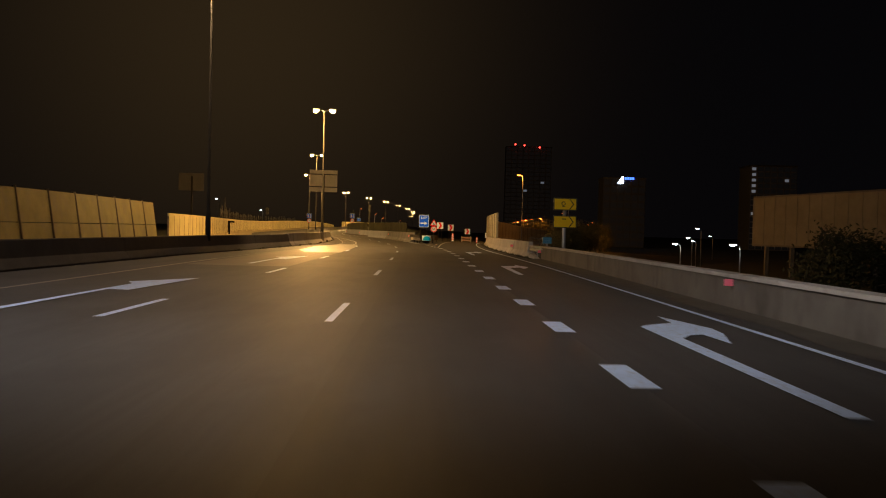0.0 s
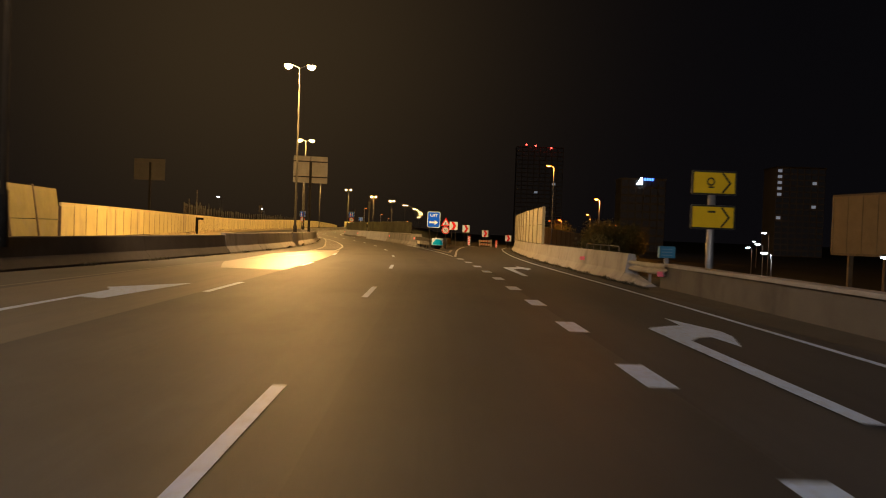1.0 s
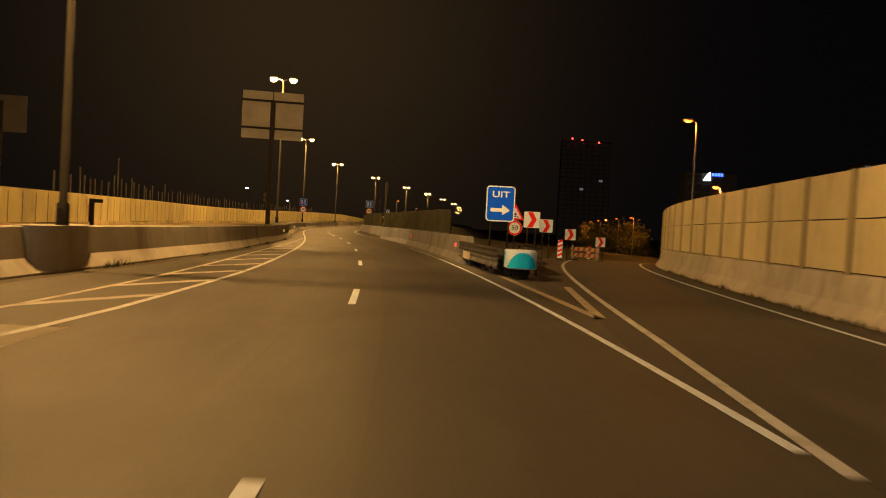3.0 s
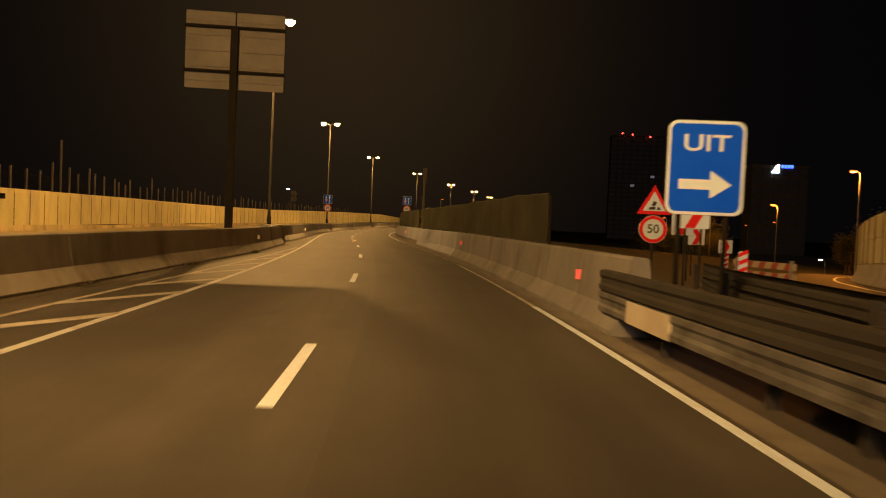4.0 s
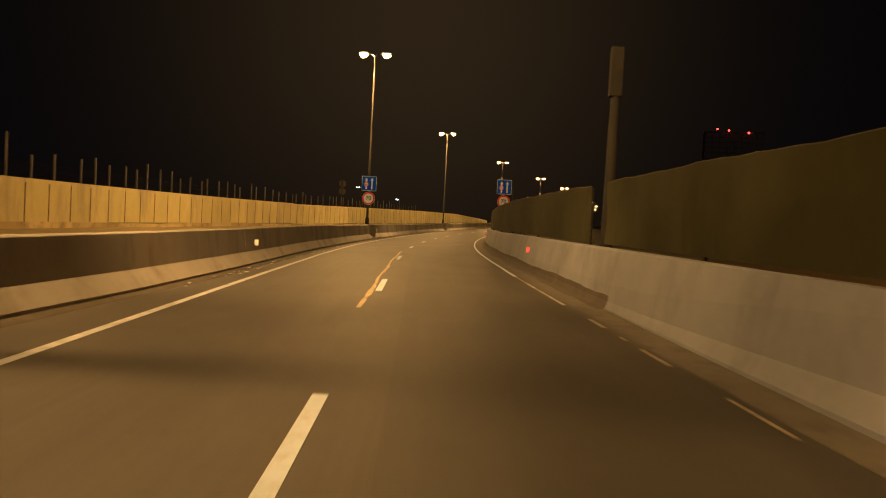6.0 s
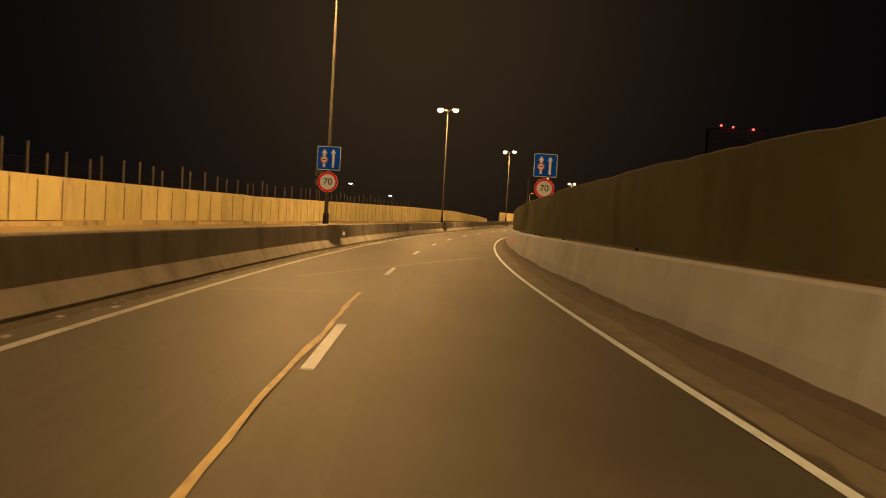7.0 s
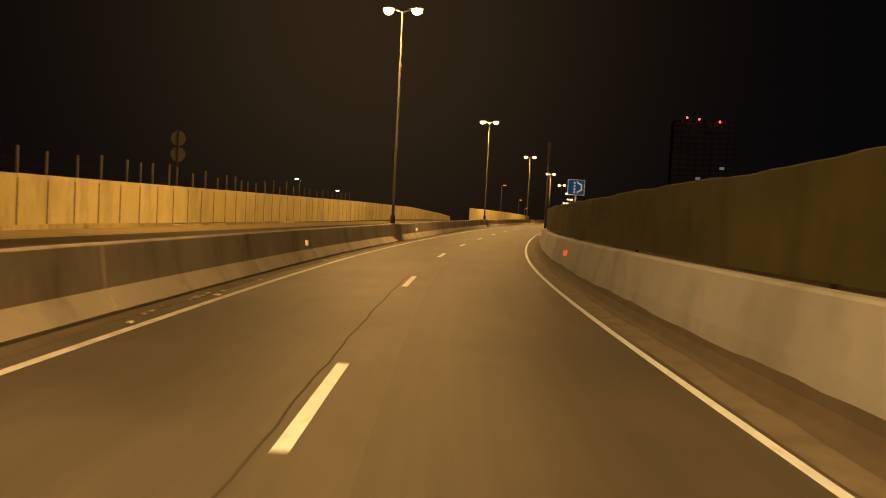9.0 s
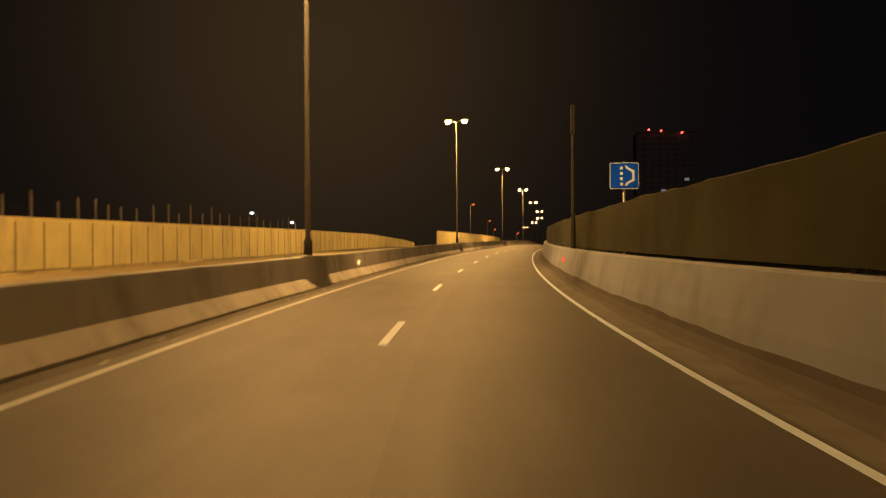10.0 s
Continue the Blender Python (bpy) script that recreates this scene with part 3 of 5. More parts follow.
for a, b in (((59.6, 4.06), (70.0, 4.12)), ((59.6, 4.10), (66.5, 5.25))):
    p, q = at(*a, 0.012), at(*b, 0.012)
    side = (q - p).cross(Vector((0, 0, 1))).normalized() * 0.09
    mesh_object("nose_line", [p - side, p + side, q + side, q - side], [(0, 1, 2, 3)], M_OLDPAINT, ramp)


def arrow(s, off, side, parent, mat, length=7.4):
    """A long lane arrow on the road that bends to one side (1 right, -1 left)."""
    pts = [(-0.09, 0.0), (0.10, 0.0), (0.16, length - 2.94), (0.36, length - 2.62), (0.60, length - 2.45), (0.66, length - 3.4), (0.97, length - 2.3), (1.02, length - 1.7), (0.67, length), (0.60, length - 1.05), (0.25, length - 1.3), (0.02, length - 1.5), (-0.08, length - 1.68)]
    v = [at(s + b, off + side * a, 0.012) for a, b in pts]
    ob = mesh_object("lane_arrow", v, [tuple(range(len(v)))], mat, parent)
    if sum(p.normal.z for p in ob.data.polygons) < 0:
        ob.data.flip_normals()
    return ob


for s, o in ((-26, 4.95), (-5.75, 4.88), (14.2, 4.72), (33.95, 4.53)):
    arrow(s, o, 1, road, M_PAINT, 7.6)
for s, o in ((0.3, -5.35), (17.5, -5.0)):
    v = [at(s + b, o + a, 0.012) for a, b in ((-0.10, 0), (0.10, 0), (0.16, 4.6), (0.62, 4.4), (0.95, 8.6), (-0.25, 6.8), (0.05, 6.2))]
    ob = mesh_object("lane_arrow", v, [tuple(range(7))], M_PAINT, road)
    if sum(p.normal.z for p in ob.data.polygons) < 0:
        ob.data.flip_normals()
# remains of temporary yellow marking, ragged
random.seed(5)
n = 40
left, right = [], []
for i in range(n + 1):
    s = 117 + 22.2 * i / n
    w = 0.026 + 0.034 * random.random() * (0.6 + 0.4 * math.sin(0.8 * s))
    o = -0.16 + 0.02 * math.sin(s * 0.9) + 0.02 * random.random()
    left.append(at(s, o - w, 0.010)), right.append(at(s, o + w, 0.010))
mesh_object("yellow_line_remains", left + right, [(i, n + 1 + i, n + 2 + i, i + 1) for i in range(n)], M_YELLOW, road, "ragged remains of yellow marking")
# joints and seams across and along the surface
for a, b, w, mt in (((138.6, -2.6), (139.4, -0.1), 0.03, M_SEAM), ((142.0, -1.82), (156.5, 2.7), 0.05, M_SEAM), ((155.6, 0.1), (156.2, 2.4), 0.025, M_SEAM)):
    m_ = 10
    vs = []
    for i in range(m_ + 1):
        s, o = a[0] + (b[0] - a[0]) * i / m_, a[1] + (b[1] - a[1]) * i / m_
        p, q = at(s, o, 0.009), at(s + 0.1 * (b[0] - a[0]) / m_, o + 0.1 * (b[1] - a[1]) / m_, 0.009)
        d = (q - p).cross(Vector((0, 0, 1))).normalized() * w
        vs += [p - d, p + d]
    mesh_object("surface_joint", vs, [(2 * i, 2 * i + 1, 2 * i + 3, 2 * i + 2) for i in range(m_)], mt, road)
stroke("tar_seam", 163, 183, lambda s: -0.16 + 0.012 * math.sin(2.1 * s) + 0.008 * math.sin(5.3 * s), 0.025, M_TAR, step=0.4, z=0.003)
# gutters: a dirty strip along both barriers
sweep("gutter", 44, 640, 3, lambda s: [(MEDIAN(s) - 0.02, 0.012), (MEDIAN(s) + 0.30 + 0.06 * math.sin(s * 1.3), 0.005)], M_DIRT, road, "dirt washed against the barrier foot")
ramp_sweep("gutter", -60, 150, 2, lambda n: [(0.45 + 0.09 * math.sin(n * 1.1) + 0.05 * math.sin(n * 3.7), 0.010), (table((10, 1.10), (31, 1.38), (42, 1.40), (44.2, 1.5), (44.4, 0.82), (60, 0.82))(n), 0.014)], M_DIRT, ramp, "weedy dirt along the barrier foot")

rnd = random.Random(17)
CHIPS = []
for kind in range(4):
    rim = [(0.5 * (0.6 + 0.5 * rnd.random()) * math.cos(a), 0.5 * (0.6 + 0.5 * rnd.random()) * math.sin(a)) for a in (0.2, 1.1, 2.3, 3.3, 4.2, 5.4)]
    me = bpy.data.meshes.new("gutter_fragment")
    me.from_pydata([(x, y, -0.2) for x, y in rim] + [(0.75 * x, 0.75 * y, 0.25 + 0.2 * rnd.random()) for x, y in rim], [], [tuple(range(6, 12))] + [(i, (i + 1) % 6, 6 + (i + 1) % 6, 6 + i) for i in range(6)])
    me.materials.append(M_CONC)
    CHIPS.append(me)
for k in range(150):
    s = 118 + 48 * rnd.random() if k < 110 else 166 + 40 * rnd.random()
    big = 0.035 + 0.08 * rnd.random() ** 2
    c = at(s, MEDIAN(s) + 0.16 + 0.30 * rnd.random(), 0.012)
    ob = new("gutter_fragment", CHIPS[k % 4])
    ob.parent = road
    ob.matrix_basis = pose(c.x, c.y, c.z, 0, 0, 360 * rnd.random()) @ Matrix.Diagonal((big * (1 + rnd.random()), big, 0.35 * big, 1))

# ---------------------------------------------------------------- barriers
RB = table((70, 3.75), (84, 3.8), (100, 3.95), (123, 4.08), (640, 4.1))


def left_profile(o, h=0.95):
    return [(o, -0.05), (o, 0.06), (o - 0.20, 0.34), (o - 0.275, h - 0.025), (o - 0.30, h), (o - 0.46, h), (o - 0.485, h - 0.025), (o - 0.53, 0.30), (o - 0.70, 0.06), (o - 0.70, -0.05)]


def right_profile(o, h=1.06):
    return [(o, -0.05), (o, 0.07), (o + 0.19, 0.34), (o + 0.27, h - 0.03), (o + 0.30, h), (o + 0.47, h), (o + 0.50, h - 0.03), (o + 0.58, 0.34), (o + 0.76, 0.07), (o + 0.76, -0.05)]


def plain_profile(o, h=1.06):
    return [(o - 0.03, -0.05), (o - 0.03, 0.04), (o + 0.015, 0.16), (o + 0.05, 0.45), (o + 0.17, h - 0.03), (o + 0.20, h), (o + 0.42, h), (o + 0.45, h - 0.03), (o + 0.58, 0.15), (o + 0.58, -0.05)]


def early_profile(s):
    """The stepped section of the first units runs out into the smooth one over the last ten metres."""
    f = min(1.0, max(0.0, (s - 106.0) / 12.5))
    f = f * f * (3 - 2 * f)
    return [(a + (c - a) * f, b + (d - b) * f) for (a, b), (c, d) in zip(right_profile(RB(s)), plain_profile(RB(s)))]


def barrier_run(name, label, sweep_fn, profile, s0, s1, unit, mat):
    ob = thing(name, Matrix(), label, "road barrier")
    s, k = s0, 0
    while s < s1 - 0.1:
        e = min(s + unit, s1)
        jog = 0.003 * math.sin(k * 2.4)
        sweep_fn("segment", s + 0.005, e - 0.005, 2.0, lambda q: [(a + jog, b) for a, b in profile(q)], mat, ob, close=True)
        s, k = e, k + 1
    return ob


barrier_run("median_barrier", "dark concrete median barrier along the motorway", sweep, lambda s: left_profile(MEDIAN(s), 0.86), -60, 45, 6.0, M_CONC_DARK)
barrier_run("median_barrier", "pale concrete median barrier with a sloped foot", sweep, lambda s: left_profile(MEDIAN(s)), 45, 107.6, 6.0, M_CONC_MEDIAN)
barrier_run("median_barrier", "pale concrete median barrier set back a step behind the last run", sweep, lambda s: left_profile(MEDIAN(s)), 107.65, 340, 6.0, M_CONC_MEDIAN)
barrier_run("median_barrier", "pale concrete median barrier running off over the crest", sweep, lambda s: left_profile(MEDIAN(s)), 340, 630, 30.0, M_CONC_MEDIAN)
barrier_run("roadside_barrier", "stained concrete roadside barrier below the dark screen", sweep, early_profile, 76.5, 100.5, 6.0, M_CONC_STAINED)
barrier_run("roadside_barrier", "cool grey concrete roadside barrier whose stepped foot runs out", sweep, early_profile, 100.5, 118.5, 6.0, M_CONC_COOL)
barrier_run("roadside_barrier", "smooth-faced concrete roadside barrier below the dark screen", sweep, lambda s: plain_profile(RB(s)), 118.5, 340, 6.0, M_CONC_COOL)
barrier_run("roadside_barrier", "concrete roadside barrier running off over the crest", sweep, lambda s: right_profile(RB(s)), 340, 630, 30.0, M_CONC_COOL)
barrier_run("exit_barrier", "pale concrete barrier units beside the exit lane", ramp_sweep, lambda n: [(a, b) for a, b in right_profile(0.80, 0.90)], 44.3, 150, 5.0, M_CONC)
# sloped end of the exit barrier
bm = bmesh.new()
prof = [(0.80, -0.05), (0.80, 0.07), (0.96, 0.28), (1.02, 0.31), (1.30, 0.31), (1.36, 0.28), (1.50, 0.07), (1.50, -0.05)]
low = [(a * 0.5 + 0.62, max(-0.05, b * 0.25)) for a, b in prof]
r0 = [bm.verts.new(on_ramp(44.29, a, b)) for a, b in prof]
r1 = [bm.verts.new(on_ramp(42.3, a, b)) for a, b in low]
for i in range(len(prof)):
    j = (i + 1) % len(prof)
    bm.faces.new((r0[i], r0[j], r1[j], r1[i]))
bm.faces.new(r1)
bm.faces.new(r0)
bmesh.ops.recalc_face_normals(bm, faces=bm.faces)
tagged(part("barrier_end", bm, M_CONC), "low sloped concrete foot at the cut end of the exit barrier", "road barrier")

# parapet of the first stretch, with a rail
PARA = table((-60, 1.1), (10, 1.10), (31, 1.38), (42, 1.40))
parapet = thing("parapet", Matrix(), "low weathered concrete parapet with a pale top", "parapet")
n0 = -66.2
while n0 < 41:
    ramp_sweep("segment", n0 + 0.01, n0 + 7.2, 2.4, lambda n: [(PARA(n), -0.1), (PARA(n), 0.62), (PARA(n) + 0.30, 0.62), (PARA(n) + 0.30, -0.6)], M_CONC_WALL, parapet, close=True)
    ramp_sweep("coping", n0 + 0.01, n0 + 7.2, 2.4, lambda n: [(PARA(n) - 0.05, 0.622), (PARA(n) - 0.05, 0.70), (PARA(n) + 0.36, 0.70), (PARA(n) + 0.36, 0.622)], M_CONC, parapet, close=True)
    n0 += 7.22
# short steel beam that ties the parapet to the barrier
beam = thing("guard_rail", Matrix(), "short galvanised steel crash beam joining parapet and barrier", "guard rail")
BEAM = table((41.4, 1.28), (44.28, 1.06))
ramp_sweep("beam", 41.4, 44.28, 0.7, lambda n: [(BEAM(n) + a, z) for a, z in ((0.05, 0.70), (0.0, 0.66), (0.0, 0.61), (0.07, 0.555), (0.07, 0.525), (0.0, 0.47), (0.0, 0.42), (0.05, 0.38), (0.06, 0.385), (0.01, 0.42), (0.01, 0.47), (0.08, 0.525), (0.08, 0.555), (0.01, 0.61), (0.01, 0.66), (0.055, 0.695))], M_GALV, beam, close=True)
for n in (42.8, 44.0):
    part("post", tube(bmesh.new(), [on_ramp(n, BEAM(n) + 0.14, -0.2), on_ramp(n, BEAM(n) + 0.14, 0.66)], [0.05, 0.05], 6), M_GALV, beam)
rail = thing("pipe_railing", Matrix(), "thin grey steel pipe railing behind the barrier", "railing")
RAILING = (57.55, 59.7, 61.8, 63.9, 66.0)
top = [on_ramp(57.5, 4.2, 0.55), on_ramp(57.5, 4.2, 0.90), on_ramp(57.6, 4.2, 0.96)] + [on_ramp(n, 4.2, 0.98) for n in (57.8, 59.7, 61.8, 63.9, 65.8)] + [on_ramp(66.0, 4.2, 0.96), on_ramp(66.1, 4.2, 0.90)]
part("rail_pipe", tube(bmesh.new(), top, [0.026] * len(top), 8), M_RAILING, rail, smooth=True)
part("rail_pipe", tube(bmesh.new(), [on_ramp(n, 4.2, 0.60) for n in RAILING], [0.022] * 5, 8), M_RAILING, rail, smooth=True)
for n in RAILING:
    part("railing_post", tube(bmesh.new(), [on_ramp(n, 4.2, -0.8), on_ramp(n, 4.2, 0.97)], [0.024, 0.024], 8), M_RAILING, rail, smooth=True)

# bulges that wrap the lamp feet in the median barrier
# the first lamp is added, unseen behind the start
LAMPS = [(-14.5, -10.6), (28.0, -9.35), (64.0, -6.2), (111.9, -5.05), (158.4, -4.0), (205.6, -3.9)]
LAMPS += [(s, -3.95) for s in (256.5, 305.1, 353.8, 402, 450, 498, 546, 594)]
for s, off in LAMPS[2:9]:
    c = at(s, off)
    ob = thing("lamp_footing", pose(c.x, c.y, c.z, 0, 0, heading(s)), "rounded concrete footing round a lamp pole in the barrier", "footing", "lamp footings")
    bm = bmesh.new()
    k = MEDIAN(s) - off - 0.62
    sm = []
    for i in range(25):
        f = -1.0 + 2.0 * i / 24
        sm.append((k + 0.12 + 0.48 * math.sqrt(max(0.0, 1 - f * f)), 1.65 * f))
    sm = [(k + 0.1, -1.66)] + sm + [(k + 0.1, 1.66), (-0.28, 1.66), (-0.28, -1.66)]
    lo = [bm.verts.new((a, b, -0.05)) for a, b in sm]
    hi = [bm.verts.new((a, b, 0.965)) for a, b in sm]
    bm.faces.new(hi), bm.faces.new(list(reversed(lo)))
    for i in range(len(sm)):
        j = (i + 1) % len(sm)
        bm.faces.new((lo[i], lo[j], hi[j], hi[i]))
    bmesh.ops.recalc_face_normals(bm, faces=bm.faces)
    part("footing_block", bm, M_CONC_MEDIAN, ob)

def ragged(s, big):
    return big * (math.sin(s * 0.7) + 0.6 * math.sin(s * 2.3 + 1.0) + 0.4 * math.sin(s * 5.9))


sweep("shoulder_strip", 70, 340, 1.0, lambda s: [(MAIN_EDGE + 0.12 + ragged(s, 0.012), 0.004), (RB(s) + 0.04, 0.010)], M_SHOULDER, road, "dusty shoulder strip between edge line and barrier")
# darker band with ragged edges along the barrier foot
sweep("soot_line", 118.5, 340, 0.5, lambda s: [(RB(s) - 0.21 + ragged(s, 0.035), 0.012), (RB(s) - 0.05, 0.022), (RB(s) - 0.036, 0.045), (RB(s) + 0.006, 0.155), (RB(s) + 0.018, 0.26 + ragged(s + 40, 0.016))], M_FOOT_BAND, road, "dark band on the foot of the barrier")

# reflectors on the barriers
for s in (64.3, 98.8, 126.5, 160.4, 186.4, 212.0):
    p = at(s, MEDIAN(s) - 0.16, 0.56)
    ob = thing("barrier_reflector", pose(*p, 0, 0, heading(s)), "small white reflector on the median barrier", "reflector", "white reflectors")
    part("reflector_plate", new_box((-0.02, -0.012, -0.08), (0.075, 0.012, 0.08), 0.004), M_REFL_W, ob)
for s in (79.2, 98.5, 129.3, 161.9, 186.3, 211.0):
    p = at(s, RB(s) + (0.15 if s > 118 else 0.305), 0.66)
    ob = thing("barrier_reflector", pose(*p, 0, 0, heading(s)), "small red reflector on the roadside barrier", "reflector", "red reflectors")
    part("reflector_plate", new_box((-0.17, -0.012, -0.085), (-0.02, 0.012, 0.085), 0.004), M_REFL_R, ob)
for n, o, z in ((15.4, 1.09, 0.53), (41.5, 1.24, 0.42), (50.0, 0.90, 0.55)):
    p = on_ramp(n, o, z)
    ob = thing("barrier_reflector", pose(*p, 0, 0, ramp_heading(n)), "small red reflector on the barrier by the exit", "reflector", "red reflectors")
    part("reflector_plate", new_box((-0.12, -0.012, -0.07), (0.06, 0.012, 0.07), 0.004), M_REFL_R, ob)

# ---------------------------------------------------------------- noise walls
def quad_box(bm, a, b, t, z0, z1):
    """An upright slab from a to b, t thick, between two heights at each end."""
    d = (b - a).to_2d().normalized()
    nrm = Vector((d.y, -d.x, 0)) * t / 2
    vs = []
    for p, zz in ((a, z0), (b, z0), (b, z1), (a, z1)):
        for sgn in (-1, 1):
            vs.append(bm.verts.new((p.x + sgn * nrm.x, p.y + sgn * nrm.y, p.z + zz)))
    for f in ((0, 2, 4, 6), (7, 5, 3, 1), (0, 1, 3, 2), (2, 3, 5, 4), (4, 5, 7, 6), (6, 7, 1, 0)):
        bm.faces.new([vs[i] for i in f])
    bmesh.ops.recalc_face_normals(bm, faces=bm.faces)
    return bm


def far_wall_place(s):
    if s <= 190:
        return at(s, -18.0)
    a, b = at(189, -18.0), at(190, -18.0)
    p = b + (b - a) * (s - 190)
    k = (s - 190) / 150
    p.x += 9.0 * k * k
    p.z = max(0.0, 0.9 * k) - 0.0
    return p


far_wall = thing("noise_wall", Matrix(), "sand-coloured concrete noise wall of upright panels beyond the opposite carriageway", "noise wall")
s = 52.6
W = 2.12
while s < 345:
    a, b = far_wall_place(s + 0.03), far_wall_place(s + W - 0.03)
    h = table((52, 2.22), (90, 2.2), (130, 2.4), (190, 2.5), (225, 2.75), (260, 2.95), (300, 2.9), (332, 2.1), (345, 1.5))(s)
    part("panel", quad_box(bmesh.new(), a, b, 0.12, 0.34, h), M_PANEL, far_wall)
    a, b = far_wall_place(s), far_wall_place(s + W)
    if int(round((s - 52.6) / W)) % 2 == 0:
        b2 = far_wall_place(s + 2 * W)
        part("plinth", quad_box(bmesh.new(), a, b2, 0.30, -0.1, 0.33 + 0.05 * math.sin(1.7 * s)), M_PLINTH, far_wall)
    part("joint_post", quad_box(bmesh.new(), far_wall_place(s - 0.045), far_wall_place(s + 0.045), 0.135, 0.36, h - 0.2), M_BARK, far_wall)
    s += W

# pale strip added to fill the bright band below the noise wall
structure(sweep("verge", 50, 330, 3, lambda s: [(-14.6, 0.012), (-16.2, 0.03), (-17.9, 0.06)], M_VERGE_FILL), "pale strip added at the foot of the noise wall")

# a second stretch of wall beyond the opposite slip road
second = thing("noise_wall", Matrix(), "pale noise wall starting beyond the opposite slip road", "noise wall")
for k in range(34):
    s0 = 291 + 3.0 * k
    o0 = -11.75 - 0.02 * k
    part("panel", quad_box(bmesh.new(), at(s0 + 0.03, o0), at(s0 + 2.97, o0), 0.14, 0.0, 2.4 - 0.01 * k), M_PANEL, second)

# older, leaning transparent-type screen before the wall
old = thing("noise_screen", Matrix(), "old leaning noise screen of dull panels between slanted posts", "noise screen")
for k in range(24):
    s0 = 61.0 - 4.1 * (k + 1)
    a, b = at(s0 + 0.08, -20.6), at(s0 + 4.02, -20.6)
    for z0, z1, lean0, lean1 in ((0.1, 1.25, 0.0, 0.14), (1.29, 3.2, 0.15, 0.42)):
        side = Vector((-(b - a).y, (b - a).x, 0)).normalized()
        bm = bmesh.new()
        top0 = 0.0 if k else -0.05
        vs = []
        for p, z, l in ((a, z0, lean0), (b, z0, lean0), (b, z1, lean1), (a, z1, lean1)):
            vs.append((p + side * l + Vector((0, 0, z)), p + side * (l + 0.08) + Vector((0, 0, z))))
        f = [bm.verts.new(v[0]) for v in vs]
        g = [bm.verts.new(v[1]) for v in vs]
        bm.faces.new(f), bm.faces.new(list(reversed(g)))
        for i in range(4):
            bm.faces.new((f[i], f[(i + 1) % 4], g[(i + 1) % 4], g[i]))
        bmesh.ops.recalc_face_normals(bm, faces=bm.faces)
        part("panel", bm, M_PANEL_OLD, old)
    p = at(s0, -20.6)
    side = Vector((-(b - a).y, (b - a).x, 0)).normalized()
    part("slanted_post", tube(bmesh.new(), [p + Vector((0, 0, -0.2)), p + side * 0.5 + Vector((0, 0, 3.3))], [0.15, 0.12], 6), M_BARK, old)

# fence behind the wall: posts of uneven height with wires
fence = thing("wire_fence", Matrix(), "tall grey fence posts with thin wire behind the noise wall", "fence")
random.seed(11)
POSTS = [(150.3, 4.05), (151.9, 3.75), (154.0, 3.86), (155.7, 3.77), (157.4, 4.23), (159.5, 4.04), (161.4, 4.04), (163.1, 3.61), (164.6, 3.8), (166.9, 3.62), (168.2, 3.9), (170.7, 3.87), (172.7, 3.92), (174.6, 3.79), (176.0, 3.59), (179.0, 4.09), (180.2, 3.83), (183.0, 3.95), (185.4, 3.76), (186.9, 3.65)]
s = 148.6
while s > 100:
    POSTS.insert(0, (s, 3.5 + 0.75 * random.random() * (1 if s > 110 else 0.5) + (0.45 if random.random() < 0.2 else 0.0) + (1.5 if 112 < s < 126 and random.random() < 0.12 else 0)))
    s -= 1.3 + 1.4 * random.random()
s = 189.0
while s < 262:
    POSTS.append((s, 3.55 + 0.4 * random.random() + (0.3 if random.random() < 0.2 else 0.0)))
    s += 1.4 + 1.1 * random.random()
post_tops = []
for s, tall in POSTS:
    p = far_wall_place(s)
    q = far_wall_place(s + 0.5)
    out = Vector((-(q - p).y, (q - p).x, 0)).normalized()
    base = p + out * (0.75 + 0.2 * random.random())
    part("fence_post", new_box((base.x - 0.045, base.y - 0.045, base.z - 0.3), (base.x + 0.045, base.y + 0.045, base.z + tall)), M_POST_GREY, fence)
    post_tops.append(base)
for h in (2.65, 2.95, 3.25):
    part("wire", tube(bmesh.new(), [b + Vector((0, 0, h)) for b in post_tops], [0.006] * len(post_tops), 4), M_STEEL_DARK, fence)
for k in range(0, len(post_tops) - 1, 1):
    a, b = post_tops[k], post_tops[k + 1]
    bm = bmesh.new()
    for j in range(9):
        f = j / 9
        p = a.lerp(b, f)
        tube(bm, [p + Vector((0, 0, 2.3)), p.lerp(b, 0.0) + (b - a) * (1 / 9) + Vector((0, 0, 3.3))], [0.004, 0.004], 3)
        tube(bm, [p + Vector((0, 0, 3.3)), p + (b - a) * (1 / 9) + Vector((0, 0, 2.3))], [0.004, 0.004], 3)
    part("mesh_panel", bm, M_STEEL_DARK, fence)


# dark netting screen on the roadside barrier
def sag(q):
    """The uneven hang of the net's upper hem."""
    return 0.012 * math.sin(q * 0.61) + 0.010 * math.sin(q * 1.37 + 1.0) + 0.008 * math.sin(q * 2.9) + 0.006 * math.sin(q * 6.7)


